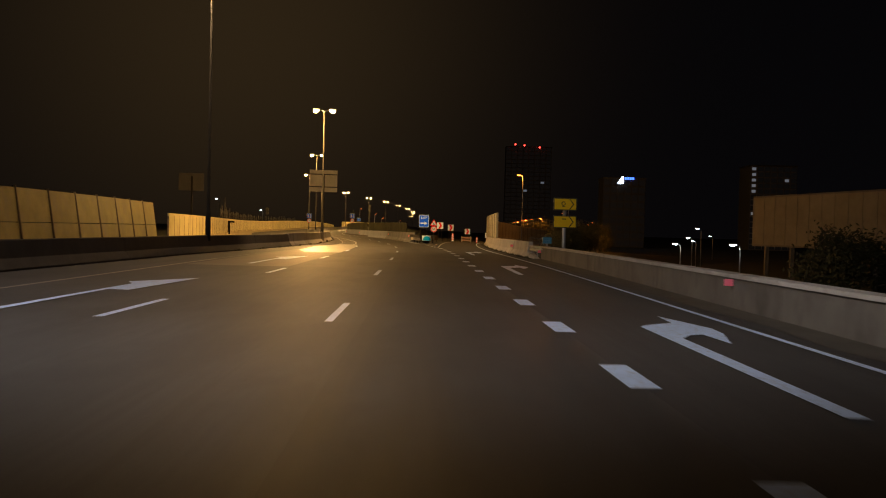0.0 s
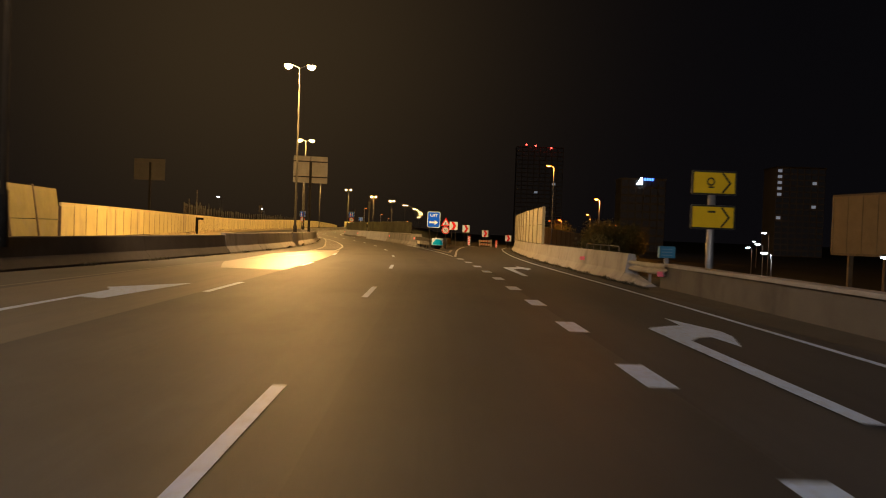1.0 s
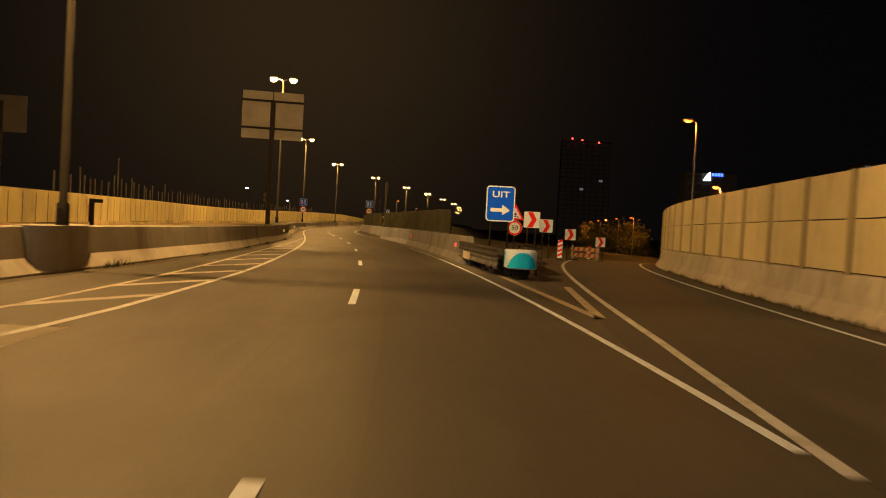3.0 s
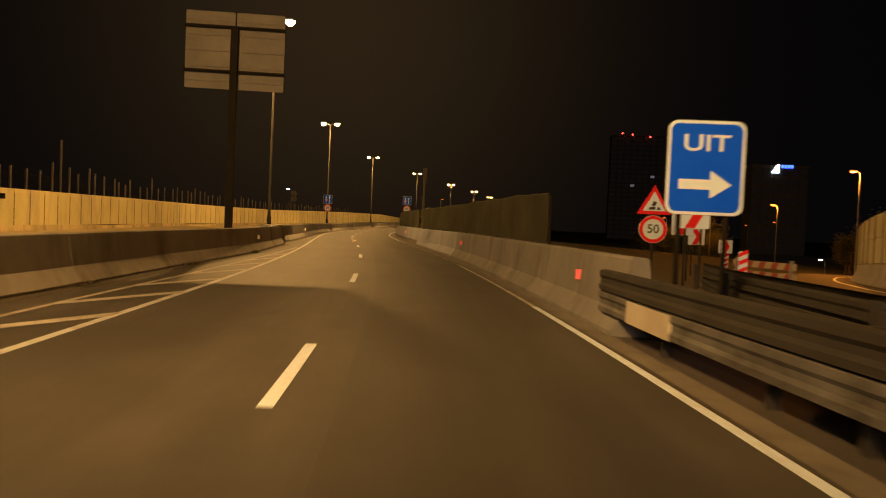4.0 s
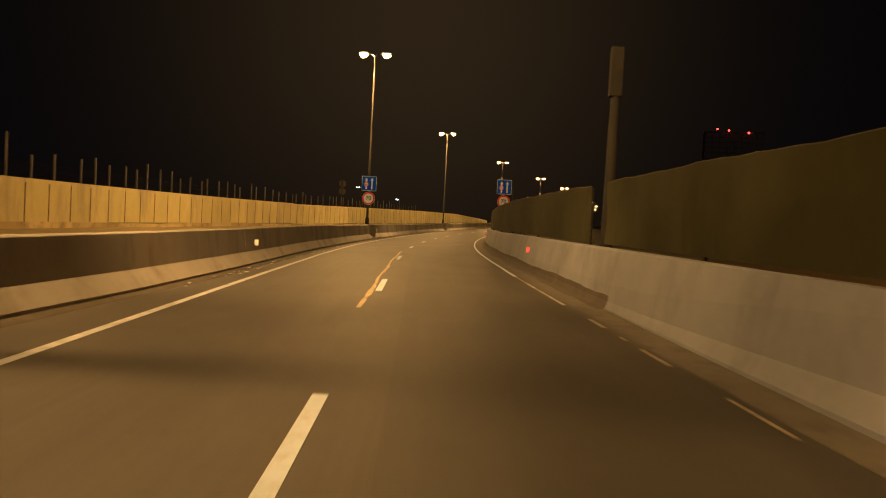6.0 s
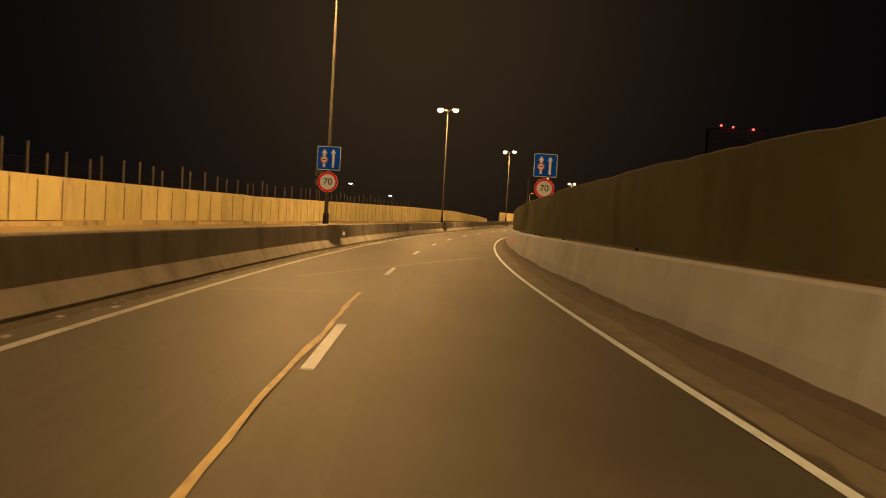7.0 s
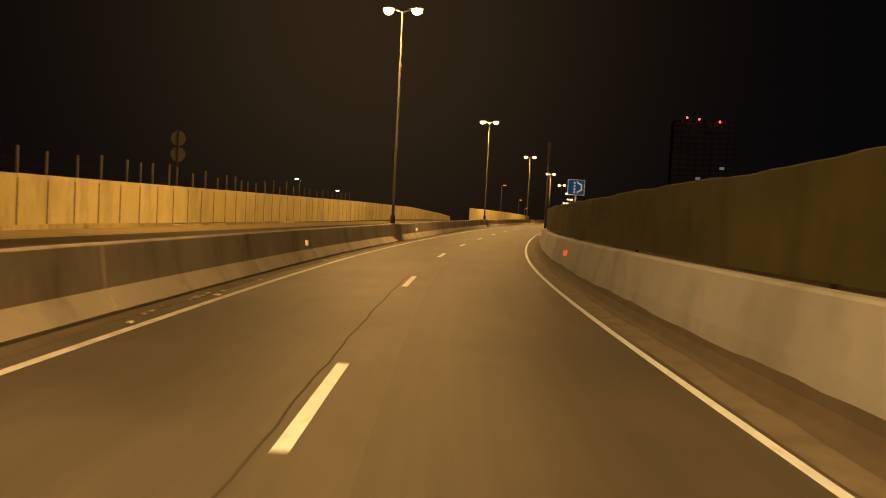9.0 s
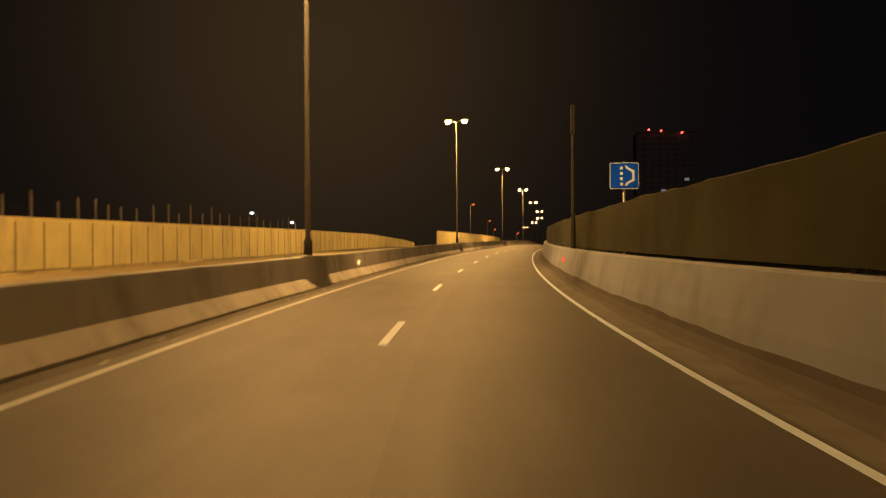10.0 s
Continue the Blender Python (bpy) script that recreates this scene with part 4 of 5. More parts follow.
def net_run(s0, s1, label, top):
    ob = thing("netting_screen", Matrix(), label, "screen")
    bay = 8.0
    k = 0
    s = s0
    while s < s1 - 0.1:
        e = min(s + bay, s1)
        verts, faces = [], []
        nx, nz = 16, 6
        for side in (0, 0.025):
            for i in range(nx + 1):
                q = s + (e - s) * i / nx
                f = i / nx
                for j in range(nz + 1):
                    g = j / nz
                    billow = 0.028 * math.sin(math.pi * g) * (math.sin(q * 0.53) + 0.5 * math.sin(q * 1.31 + 3 * g))
                    zz = 1.11 + (top(q) + sag(q) - 1.11) * g
                    verts.append(at(q, RB(q) + 0.42 + billow + side, zz))
        m_ = (nx + 1) * (nz + 1)
        for i in range(nx):
            for j in range(nz):
                a = i * (nz + 1) + j
                faces.append((a, a + nz + 1, a + nz + 2, a + 1))
                faces.append((m_ + a, m_ + a + 1, m_ + a + nz + 2, m_ + a + nz + 1))
        rim = [i * (nz + 1) for i in range(nx + 1)] + [nx * (nz + 1) + j for j in range(1, nz + 1)] + [i * (nz + 1) + nz for i in range(nx - 1, -1, -1)] + list(range(nz - 1, 0, -1))
        for a, b in zip(rim, rim[1:] + rim[:1]):
            faces.append((a, b, m_ + b, m_ + a))
        mesh_object("net_bay", verts, faces, M_NET, ob)
        part("hem", tube(bmesh.new(), [at(s + (e - s) * i / nx, RB(s + (e - s) * i / nx) + 0.43, top(s + (e - s) * i / nx) + sag(s + (e - s) * i / nx) + 0.002) for i in range(nx + 1)], [0.012] * (nx + 1), 5), M_HEM, ob)
        p = at(s, RB(s) + 0.485)
        part("net_post", tube(bmesh.new(), [p + Vector((0, 0, 0.9)), p + Vector((0, 0, top(s) - 0.04))], [0.025, 0.025], 8), M_STEEL_DARK, ob)
        s, k = e, k + 1
    return ob


net_run(83.2, 120.8, "dark green netting screen fixed on the roadside barrier", table((82, 2.13), (88, 2.26), (120, 2.37)))
net_run(122.35, 300, "long dark netting screen on the roadside barrier", table((121, 2.36), (140, 2.43), (148, 2.39), (156, 2.345), (163, 2.33), (172, 2.24), (185, 2.20), (200, 2.20), (300, 2.1)))

# pale screen panels on the exit barrier
exit_screen = thing("noise_screen", Matrix(), "cream noise screen panels standing on the exit barrier", "noise screen")
n = 62.0
while n < 146:
    for z0, z1 in ((0.93, 1.952), (1.978, 2.92)):
        part("panel", quad_box(bmesh.new(), on_ramp(n + 0.04, 1.12), on_ramp(n + 2.36, 1.12), 0.09, z0, z1), M_CREAM, exit_screen)
    part("joint_post", quad_box(bmesh.new(), on_ramp(n - 0.11, 1.10), on_ramp(n + 0.11, 1.10), 0.14, 0.88, 2.925), M_JOINT_DARK, exit_screen)
    n += 2.4


# ---------------------------------------------------------------- lamps
def double_lamp():
    ob = thing("street_lamp", Matrix(), "tall slim steel lamp post with two lit sodium lanterns", "street lamp", "motorway lamps")
    part("pole", tube(bmesh.new(), [(0, 0, 0), (0, 0, 1.4), (0, 0, 1.45), (0, 0, 12.4)], [0.135, 0.13, 0.085, 0.05], 14), M_POLE, ob, smooth=True)
    part("access_door", new_box((-0.05, -0.165, 0.98), (0.05, -0.13, 1.32), 0.005), M_MAST, ob)
    for sx in (-1, 1):
        part("arm", tube(bmesh.new(), [(0, 0, 12.3), (sx * 0.12, 0, 12.42), (sx * 0.45, 0, 12.5)], [0.045, 0.04, 0.04], 8), M_GALV, ob)
        bm = bmesh.new()
        bmesh.ops.create_uvsphere(bm, u_segments=14, v_segments=8, radius=1.0)
        for v in bm.verts:
            v.co = Vector((sx * 0.78 + v.co.x * 0.38, v.co.y * 0.16, 12.56 + (v.co.z * 0.12 if v.co.z > 0 else v.co.z * 0.03)))
        head = part("lantern", bm, M_GALV, ob, smooth=True)
        bm = bmesh.new()
        bmesh.ops.create_uvsphere(bm, u_segments=14, v_segments=8, radius=1.0)
        for v in bm.verts:
            v.co = Vector((sx * 0.78 + v.co.x * 0.30, v.co.y * 0.24, 12.50 + (v.co.z * 0.05 if v.co.z > 0 else v.co.z * 0.27)))
        part("lit_bowl", bm, M_GLOW_SODIUM, head, smooth=True)
    return ob


first = double_lamp()
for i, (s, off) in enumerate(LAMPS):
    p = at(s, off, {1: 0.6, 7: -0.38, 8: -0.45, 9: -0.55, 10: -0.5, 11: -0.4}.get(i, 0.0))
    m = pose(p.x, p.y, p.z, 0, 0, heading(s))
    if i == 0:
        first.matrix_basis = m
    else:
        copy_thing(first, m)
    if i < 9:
        # lamp 0 is unseen and lamp 1 unlit: their light stands in for headlamps
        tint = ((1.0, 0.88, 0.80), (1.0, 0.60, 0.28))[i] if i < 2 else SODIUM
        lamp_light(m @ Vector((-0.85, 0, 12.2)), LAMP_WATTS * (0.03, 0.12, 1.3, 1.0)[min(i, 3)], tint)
        added_spot(m @ Vector((0.85, 0, 12.2)), m @ (Vector((18.5, 36, 0.6)) if i == 0 else Vector((3.5, 34, 1.0))), LAMP_WATTS * (1.5, 1.4, 1.6)[min(i, 2)], tint, 80.0 if i == 0 else 110.0)


def single_lamp(tall, mat, label, group):
    ob = thing("street_lamp", Matrix(), label, "street lamp", group)
    part("pole", tube(bmesh.new(), [(0, 0, 0), (0, 0, tall - 0.5), (-0.06, 0, tall - 0.1), (-0.3, 0, tall + 0.05)], [0.08, 0.055, 0.05, 0.045], 10), M_GALV, ob, smooth=True)
    bm = bmesh.new()
    bmesh.ops.create_uvsphere(bm, u_segments=12, v_segments=8, radius=1.0)
    for v in bm.verts:
        v.co = Vector((-0.62 + v.co.x * 0.36, v.co.y * 0.15, tall + 0.10 + v.co.z * 0.09))
    head = part("lantern", bm, M_GALV, ob, smooth=True)
    bm = bmesh.new()
    bmesh.ops.create_uvsphere(bm, u_segments=12, v_segments=8, radius=1.0)
    for v in bm.verts:
        v.co = Vector((-0.62 + v.co.x * 0.30, v.co.y * 0.14, tall + 0.03 + v.co.z * 0.12))
    part("lit_bowl", bm, mat, head, smooth=True)
    return ob


orange = single_lamp(10.0, M_GLOW_ORANGE, "orange street lamp on a slim pole beside the exit road", "orange lamps")
ORANGE_AT = [(9.6, 114.7, 9.7, 1300), (20.9, 152.8, 7.7, 8000), (25.8, 199, 6.3, 3500), (23.4, 238, 5.7, 3000), (21.9, 252, 5.6, 0), (21.2, 268, 5.5, 3000), (20.9, 285, 5.5, 0), (20.6, 305, 5.4, 3000), (20.5, 330, 5.4, 0), (44, 270, 5.2, 0), (52, 335, 5.2, 0)]
for i, (x, n, top, watts) in enumerate(ORANGE_AT):
    m = pose(x, n, top - 10.0, 0, 0, 0)
    if i == 0:
        orange.matrix_basis = m
    else:
        copy_thing(orange, m)
    if watts:
        lamp_light((x - 0.62, n, top - 0.25), watts, ORANGE)

white = single_lamp(5.6, M_GLOW_WHITE, "white street lamp in the low ground behind the parapet", "white lamps")
WHITE_AT = [(24.8, 84.8, 0.55, 60), (24.4, 64.8, 0.8, 60), (33, 110, 1.2, 0), (36.5, 118, 2.6, 0), (42, 140, 0.6, 0), (60, 190, 1.6, 0), (30, 190, -1.2, 0)]
for i, (x, n, top, watts) in enumerate(WHITE_AT):
    m = pose(x, n, top - 5.6, 0, 0, 0)
    if i == 0:
        white.matrix_basis = m
    else:
        copy_thing(white, m)
    if watts:
        lamp_light((x - 0.62, n, top - 0.2), watts, (0.85, 0.95, 1.0), 0.1)

# lights far off beyond the noise wall
copy_thing(white, pose(-120, 455, -0.8, 0, 0, 0) @ Matrix.Scale(2.0, 4))
copy_thing(white, pose(-206, 640, -1.0, 0, 0, 0) @ Matrix.Scale(4.2, 4))

# lamps along the opposite slip road
for x, n, top in ((-47.9, 349.5, 10.0), (-50, 420, 9.0), (-52, 470, 7.5), (-46, 520, 7.0)):
    copy_thing(orange, pose(x, n, top - 10.0, 0, 0, 180))


# ---------------------------------------------------------------- signs
def sign_post(ob, x, y, z0, z1, r=0.038, mat=None):
    return part("post", tube(bmesh.new(), [(x, y, z0), (x, y, z1)], [r, r], 10), mat or M_GALV, ob, smooth=True)


def panel_sign(ob, name, w, h, cz, face, border=None, r=0.06, cx=0.0, y=0.0, label="", edge=0.10):
    back = part(name, plate(rounded(w, h, r, cx, cz), y, y + 0.03), M_GREYBACK, ob, label)
    if border:
        part("border", plate(rounded(w - 0.01, h - 0.01, r, cx, cz), y - 0.004, y), border, back)
        part("face", plate(rounded(w - edge, h - edge, max(0.02, r - 0.3 * edge), cx, cz), y - 0.008, y - 0.004), face, back)
    else:
        part("face", plate(rounded(w - 0.01, h - 0.01, r, cx, cz), y - 0.006, y), face, back)
    return back


def arrow_outline(cx, cz, length, shaft, head, turn):
    pts = [(-length / 2, -shaft / 2), (length / 2 - head * 0.75, -shaft / 2), (length / 2 - head * 0.75, -head / 2), (length / 2, 0), (length / 2 - head * 0.75, head / 2), (length / 2 - head * 0.75, shaft / 2), (-length / 2, shaft / 2)]
    c, s_ = math.cos(radians(turn)), math.sin(radians(turn))
    return [(cx + a * c - b * s_, cz + a * s_ + b * c) for a, b in pts]


# exit sign in the gore
ob = thing("exit_sign", pose(-3.17, 89.6, 0, 0, 0, 5), "blue exit sign with white border on two posts in the gore", "road sign")
p = panel_sign(ob, "sign_plate", 1.15, 1.42, 2.41, M_BLUE, M_WHITE, 0.14)
letters("lettering", "UIT", 0.35, M_WHITE, p, (0, -0.010, 2.77), "white letters", 1.3)
part("arrow", plate(arrow_outline(0, 2.16, 0.78, 0.15, 0.42, 0), -0.014, -0.009), M_WHITE, p)
for x in (-0.35, 0.35):
    sign_post(ob, x, 0.07, -0.1, 3.0, 0.038, M_STEEL_DARK)

# roadworks triangle over a 50 roundel
ob = thing("warning_sign", pose(-2.60, 101.3, -0.06, 0, 0, 3), "red-edged warning triangle over a 50 speed roundel on one post", "road sign")
tri = [(-0.50, 2.02), (0.50, 2.02), (0.0, 2.89)]
p = part("triangle_plate", plate(tri, 0, 0.03), M_RED, ob)
part("face", plate([(-0.33, 2.12), (0.33, 2.12), (0.0, 2.69)], -0.006, -0.001), M_WHITE, p)
for a in ([(-0.17, 2.16), (0.02, 2.16), (0.06, 2.24), (-0.12, 2.24)], [(0.06, 2.16), (0.20, 2.16), (0.13, 2.26)], [(-0.08, 2.28), (0.02, 2.26), (0.08, 2.38), (-0.02, 2.42)]):
    part("symbol_bar", plate(a, -0.010, -0.006), M_BLACK, p)
p = part("roundel_plate", plate(circle(0.41, 0, 1.58), 0, 0.03), M_WHITE, ob)
part("red_ring", ring(0.30, 0.40, -0.006, 0.0, 0, 1.58), M_RED, p)
letters("number", "50", 0.36, M_BLACK, p, (0, -0.008, 1.58), "black digits")
sign_post(ob, 0, 0.06, -0.4, 2.8, 0.038, M_RAIL)


def chevron_sign(x, n, cz, ground, turn, w):
    ob = thing("chevron_sign", pose(x, n, ground, 0, 0, turn), "white bend sign with a red chevron on a post", "road sign", "bend chevrons")
    c = cz - ground
    p = panel_sign(ob, "sign_plate", w, w, c, M_WHITE, None, 0.05)
    k = w / 2
    part("chevron", plate([(-0.55 * k, c - 0.95 * k), (0.10 * k, c - 0.95 * k), (0.62 * k, c), (0.10 * k, c + 0.95 * k), (-0.55 * k, c + 0.95 * k), (-0.02 * k, c)], -0.012, -0.006), M_RED, p)
    for a in (-0.25, 0.25):
        sign_post(ob, a * w, 0.06, -0.4, c + 0.3 * w, 0.03, M_RAIL)
    return ob


for x, n, cz, g in ((-1.72, 99.6, 1.99, -0.1), (-0.61, 109.2, 1.79, -0.3), (1.66, 119.8, 1.31, -0.6), (4.95, 129.0, 0.76, -0.9)):
    chevron_sign(x, n, cz, g, -6, 0.84)


def delineator(x, n, ground, label):
    ob = thing("delineator_board", pose(x, n, ground, 0, 0, -4), label, "traffic board", "work zone boards")
    part("foot", new_box((-0.22, -0.20, 0.0), (0.22, 0.20, 0.10), 0.02), M_BLACK, ob)
    p = part("board", plate(rounded(0.25, 0.95, 0.03, 0, 0.62), 0, 0.03), M_WHITE, ob)
    for k in range(4):
        z = 0.20 + 0.24 * k
        part("red_stripe", plate([(-0.12, z), (0.12, z + 0.12), (0.12, z + 0.24), (-0.12, z + 0.12)], -0.006, -0.001), M_RED, p)
    return ob


delineator(-0.11, 100.8, -0.10, "red and white striped delineator board at the ramp's edge")
delineator(3.11, 119.4, -0.62, "red and white striped delineator board in the bend")

# crash cushion at the nose, guard rails behind it
ob = thing("crash_cushion", pose(-2.28, 80.5, 0, 0, 0, 6), "rounded crash cushion with a cyan and white nose", "crash cushion")
sect = [(0.43, 0.75)]
for i in range(17):
    a = math.pi * i / 16
    sect.append((0.43 * math.copysign(abs(math.cos(a)) ** 0.75, math.cos(a)), -0.40 * math.sin(a)))
sect += [(-0.43, 0.75)]
bm = bmesh.new()
rows = [[bm.verts.new((x * k, y * k + g, z)) for x, y in sect] for z, k, g in ((0.30, 0.94, 0.02), (0.33, 1.0, 0.0), (0.78, 1.0, 0.0), (0.82, 0.97, 0.01), (0.835, 0.88, 0.03))]
for r0, r1 in zip(rows, rows[1:]):
    for i in range(len(sect)):
        j = (i + 1) % len(sect)
        bm.faces.new((r0[i], r0[j], r1[j], r1[i]))
bm.faces.new(rows[-1]), bm.faces.new(list(reversed(rows[0])))
bmesh.ops.recalc_face_normals(bm, faces=bm.faces)
nose = part("nose", bm, M_WHITE, ob)
# a pointed cyan arch wraps the front, a cyan wedge lies on each flank
bm = bmesh.new()
front = [(1.012 * x, 1.02 * y - 0.004) for x, y in sect[3:-3]]
mid = (len(front) - 1) / 2
lo = [bm.verts.new((x, y, 0.335)) for x, y in front]
hi = [bm.verts.new((x, y, 0.345 + 0.42 * (1 - (abs(i - mid) / mid) ** 1.7))) for i, (x, y) in enumerate(front)]
for i in range(len(front) - 1):
    bm.faces.new((lo[i], lo[i + 1], hi[i + 1], hi[i]))
part("cyan_mark", bm, M_CYAN, nose, "cyan arch on the nose")
for sx in (-1, 1):
    x = sx * 0.436
    bm = bmesh.new()
    quad = [(0.70, 0.36), (0.70, 0.76), (0.34, 0.76), (0.56, 0.36)]
    f = [bm.verts.new((x, y, z)) for y, z in quad]
    g = [bm.verts.new((x - sx * 0.006, y, z)) for y, z in quad]
    bm.faces.new(f), bm.faces.new(list(reversed(g)))
    for i in range(4):
        bm.faces.new((f[i], f[(i + 1) % 4], g[(i + 1) % 4], g[i]))
    bmesh.ops.recalc_face_normals(bm, faces=bm.faces)
    part("side_mark", bm, M_CYAN, nose, "cyan field on the flank")
for k in range(4):
    part("bay_frame", new_box((-0.38, 0.95 + 0.95 * k, 0.08), (0.38, 1.05 + 0.95 * k, 0.70), 0.02), M_RAIL, ob)
part("ground_rail", new_box((-0.14, -0.2, 0.0), (0.14, 4.6, 0.10), 0.02), M_STEEL_DARK, ob)
part("nose_stand", new_box((-0.22, 0.0, 0.02), (0.22, 0.6, 0.32), 0.02), M_STEEL_DARK, ob)
for sx in (-1, 1):
    for z in (0.28, 0.58):
        part("side_beam", new_box((sx * 0.40 - 0.02, 0.74, z), (sx * 0.40 + 0.02, 4.5, z + 0.20), 0.012), M_RAIL, ob)


def w_beam(points, mat, parent):
    """A guard rail beam of w section through points, facing to the left of its run."""
    prof = [(-0.02, -0.155), (0.055, -0.135), (0.06, -0.07), (0.035, -0.03), (0.035, 0.03), (0.06, 0.07), (0.055, 0.135), (-0.02, 0.155)]
    bm = bmesh.new()
    rows = []
    for i, p in enumerate(points):
        d = (points[min(i + 1, len(points) - 1)] - points[max(i - 1, 0)]).to_2d().normalized()
        side = Vector((-d.y, d.x, 0))
        rows.append([bm.verts.new(p + side * a + Vector((0, 0, b))) for a, b in prof] + [bm.verts.new(p + side * (a - 0.012) + Vector((0, 0, b))) for a, b in reversed(prof)])
    for r0, r1 in zip(rows, rows[1:]):
        for i in range(len(r0)):
            j = (i + 1) % len(r0)
            bm.faces.new((r0[i], r0[j], r1[j], r1[i]))
    bm.faces.new(rows[0]), bm.faces.new(list(reversed(rows[-1])))
    bmesh.ops.recalc_face_normals(bm, faces=bm.faces)
    return part("rail_beam", bm, mat, parent)


ob = thing("guard_rail", Matrix(), "double galvanised guard rail from the cushion to the concrete barrier", "guard rail")
run = [at(69.5, 3.99), at(71.2, 3.93), at(72.5, 3.9), at(75, 3.88), at(77.4, 3.9)]
for h, mt in ((0.40, M_RAIL_BLOTCHED), (0.70, M_RAIL)):
    w_beam([p + Vector((0, 0, h)) for p in run], mt, ob)
p = at(75.2, 3.84)
plate_m = pose(p.x, p.y, 0, 0, 0, heading(75.2))
pb = part("joint_plate", new_box((-0.02, -0.8, 0.25), (0.02, 0.8, 0.53), 0.01), M_CONC, ob, "pale plate over the rail joint")
pb.matrix_basis = plate_m
for p in run[1:-1]:
    part("rail_post", new_box((p.x + 0.08, p.y - 0.05, -0.1), (p.x + 0.18, p.y + 0.05, 0.80)), M_RAIL, ob)
ob = thing("guard_rail", Matrix(), "galvanised guard rail along the ramp side of the gore", "guard rail")
run = [Vector((-1.68, 83.2, 0)), Vector((-1.9, 86, 0)), Vector((-2.2, 92, -0.05)), Vector((-1.9, 97, -0.1))]
for h in (0.40, 0.70):
    w_beam([p + Vector((0, 0, h)) for p in reversed(run)], M_RAIL, ob)
for p in run:
    part("rail_post", new_box((p.x - 0.16, p.y - 0.05, p.z - 0.1), (p.x - 0.06, p.y + 0.05, p.z + 0.80)), M_RAIL, ob)

# striped work zone fence and rubble-coloured verge in the gore
ob = thing("work_fence", pose(1.6, 105.6, -0.22, 0, 0, -62) @ Matrix.Diagonal((1.0, 1.0, 0.95, 1)), "low dull red and cream striped work zone fence", "fence")
for z in (0.25, 0.62):
    p = part("board", plate([(-1.5, z), (1.5, z), (1.5, z + 0.24), (-1.5, z + 0.24)], 0, 0.03), M_DULLWHITE, ob)
    for k in range(5):
        x = -1.45 + 0.6 * k
        part("red_stripe", plate([(x, z + 0.005), (x + 0.28, z + 0.005), (x + 0.40, z + 0.235), (x + 0.12, z + 0.235)], -0.006, -0.001), M_DULLRED, p)
for x in (-1.3, 1.3):
    part("support", new_box((x - 0.03, -0.05, 0), (x + 0.03, 0.08, 0.95)), M_GALV, ob)
    part("foot", new_box((x - 0.2, -0.3, 0), (x + 0.2, 0.3, 0.1), 0.02), M_BLACK, ob)

# yellow detour signs
ob = thing("detour_sign", pose(7.25, 41.2, -0.1, 0, 0, 8), "two bright yellow detour signs with arrows on a post", "road sign")
for cz, bars in ((3.06, 1), (2.13, 0)):
    p = panel_sign(ob, "sign_plate", 1.26, 0.66, cz, M_DETOUR, M_BLACK, 0.05)
    part("arrow_line", plate([(0.20, cz - 0.27), (0.26, cz - 0.27), (0.48, cz), (0.26, cz + 0.27), (0.20, cz + 0.27), (0.41, cz)], -0.014, -0.009), M_BLACK, p)
    if bars:
        part("route_mark", ring(0.075, 0.115, -0.014, -0.009, -0.10, cz + 0.03, 20), M_BLACK, p)
        part("route_bar", plate([(-0.16, cz - 0.14), (0.0, cz - 0.14), (0.0, cz - 0.10), (-0.16, cz - 0.10)], -0.014, -0.009), M_BLACK, p)
    else:
        part("text_bar", plate([(-0.16, cz + 0.12), (0.06, cz + 0.12), (0.06, cz + 0.17), (-0.16, cz + 0.17)], -0.014, -0.009), M_BLACK, p)
sign_post(ob, 0, 0.12, -1.6, 3.35, 0.10, M_GALV)

# small blue notice beyond the barrier end
ob = thing("notice_box", pose(6.55, 43.2, -0.1, 0, 0, 6), "small pale blue notice box on a stand", "notice board")
p = part("cabinet", new_box((-0.24, 0, 0.93), (0.24, 0.2, 1.28), 0.02), M_NOTICE, ob)
for z in (1.00, 1.09, 1.18):
    part("text_bar", new_box((-0.18, -0.008, z), (0.14, -0.001, z + 0.025)), M_NOTICE_TEXT, p)
part("stand", new_box((-0.06, 0.06, -0.3), (0.06, 0.14, 0.94)), M_GALV, ob)


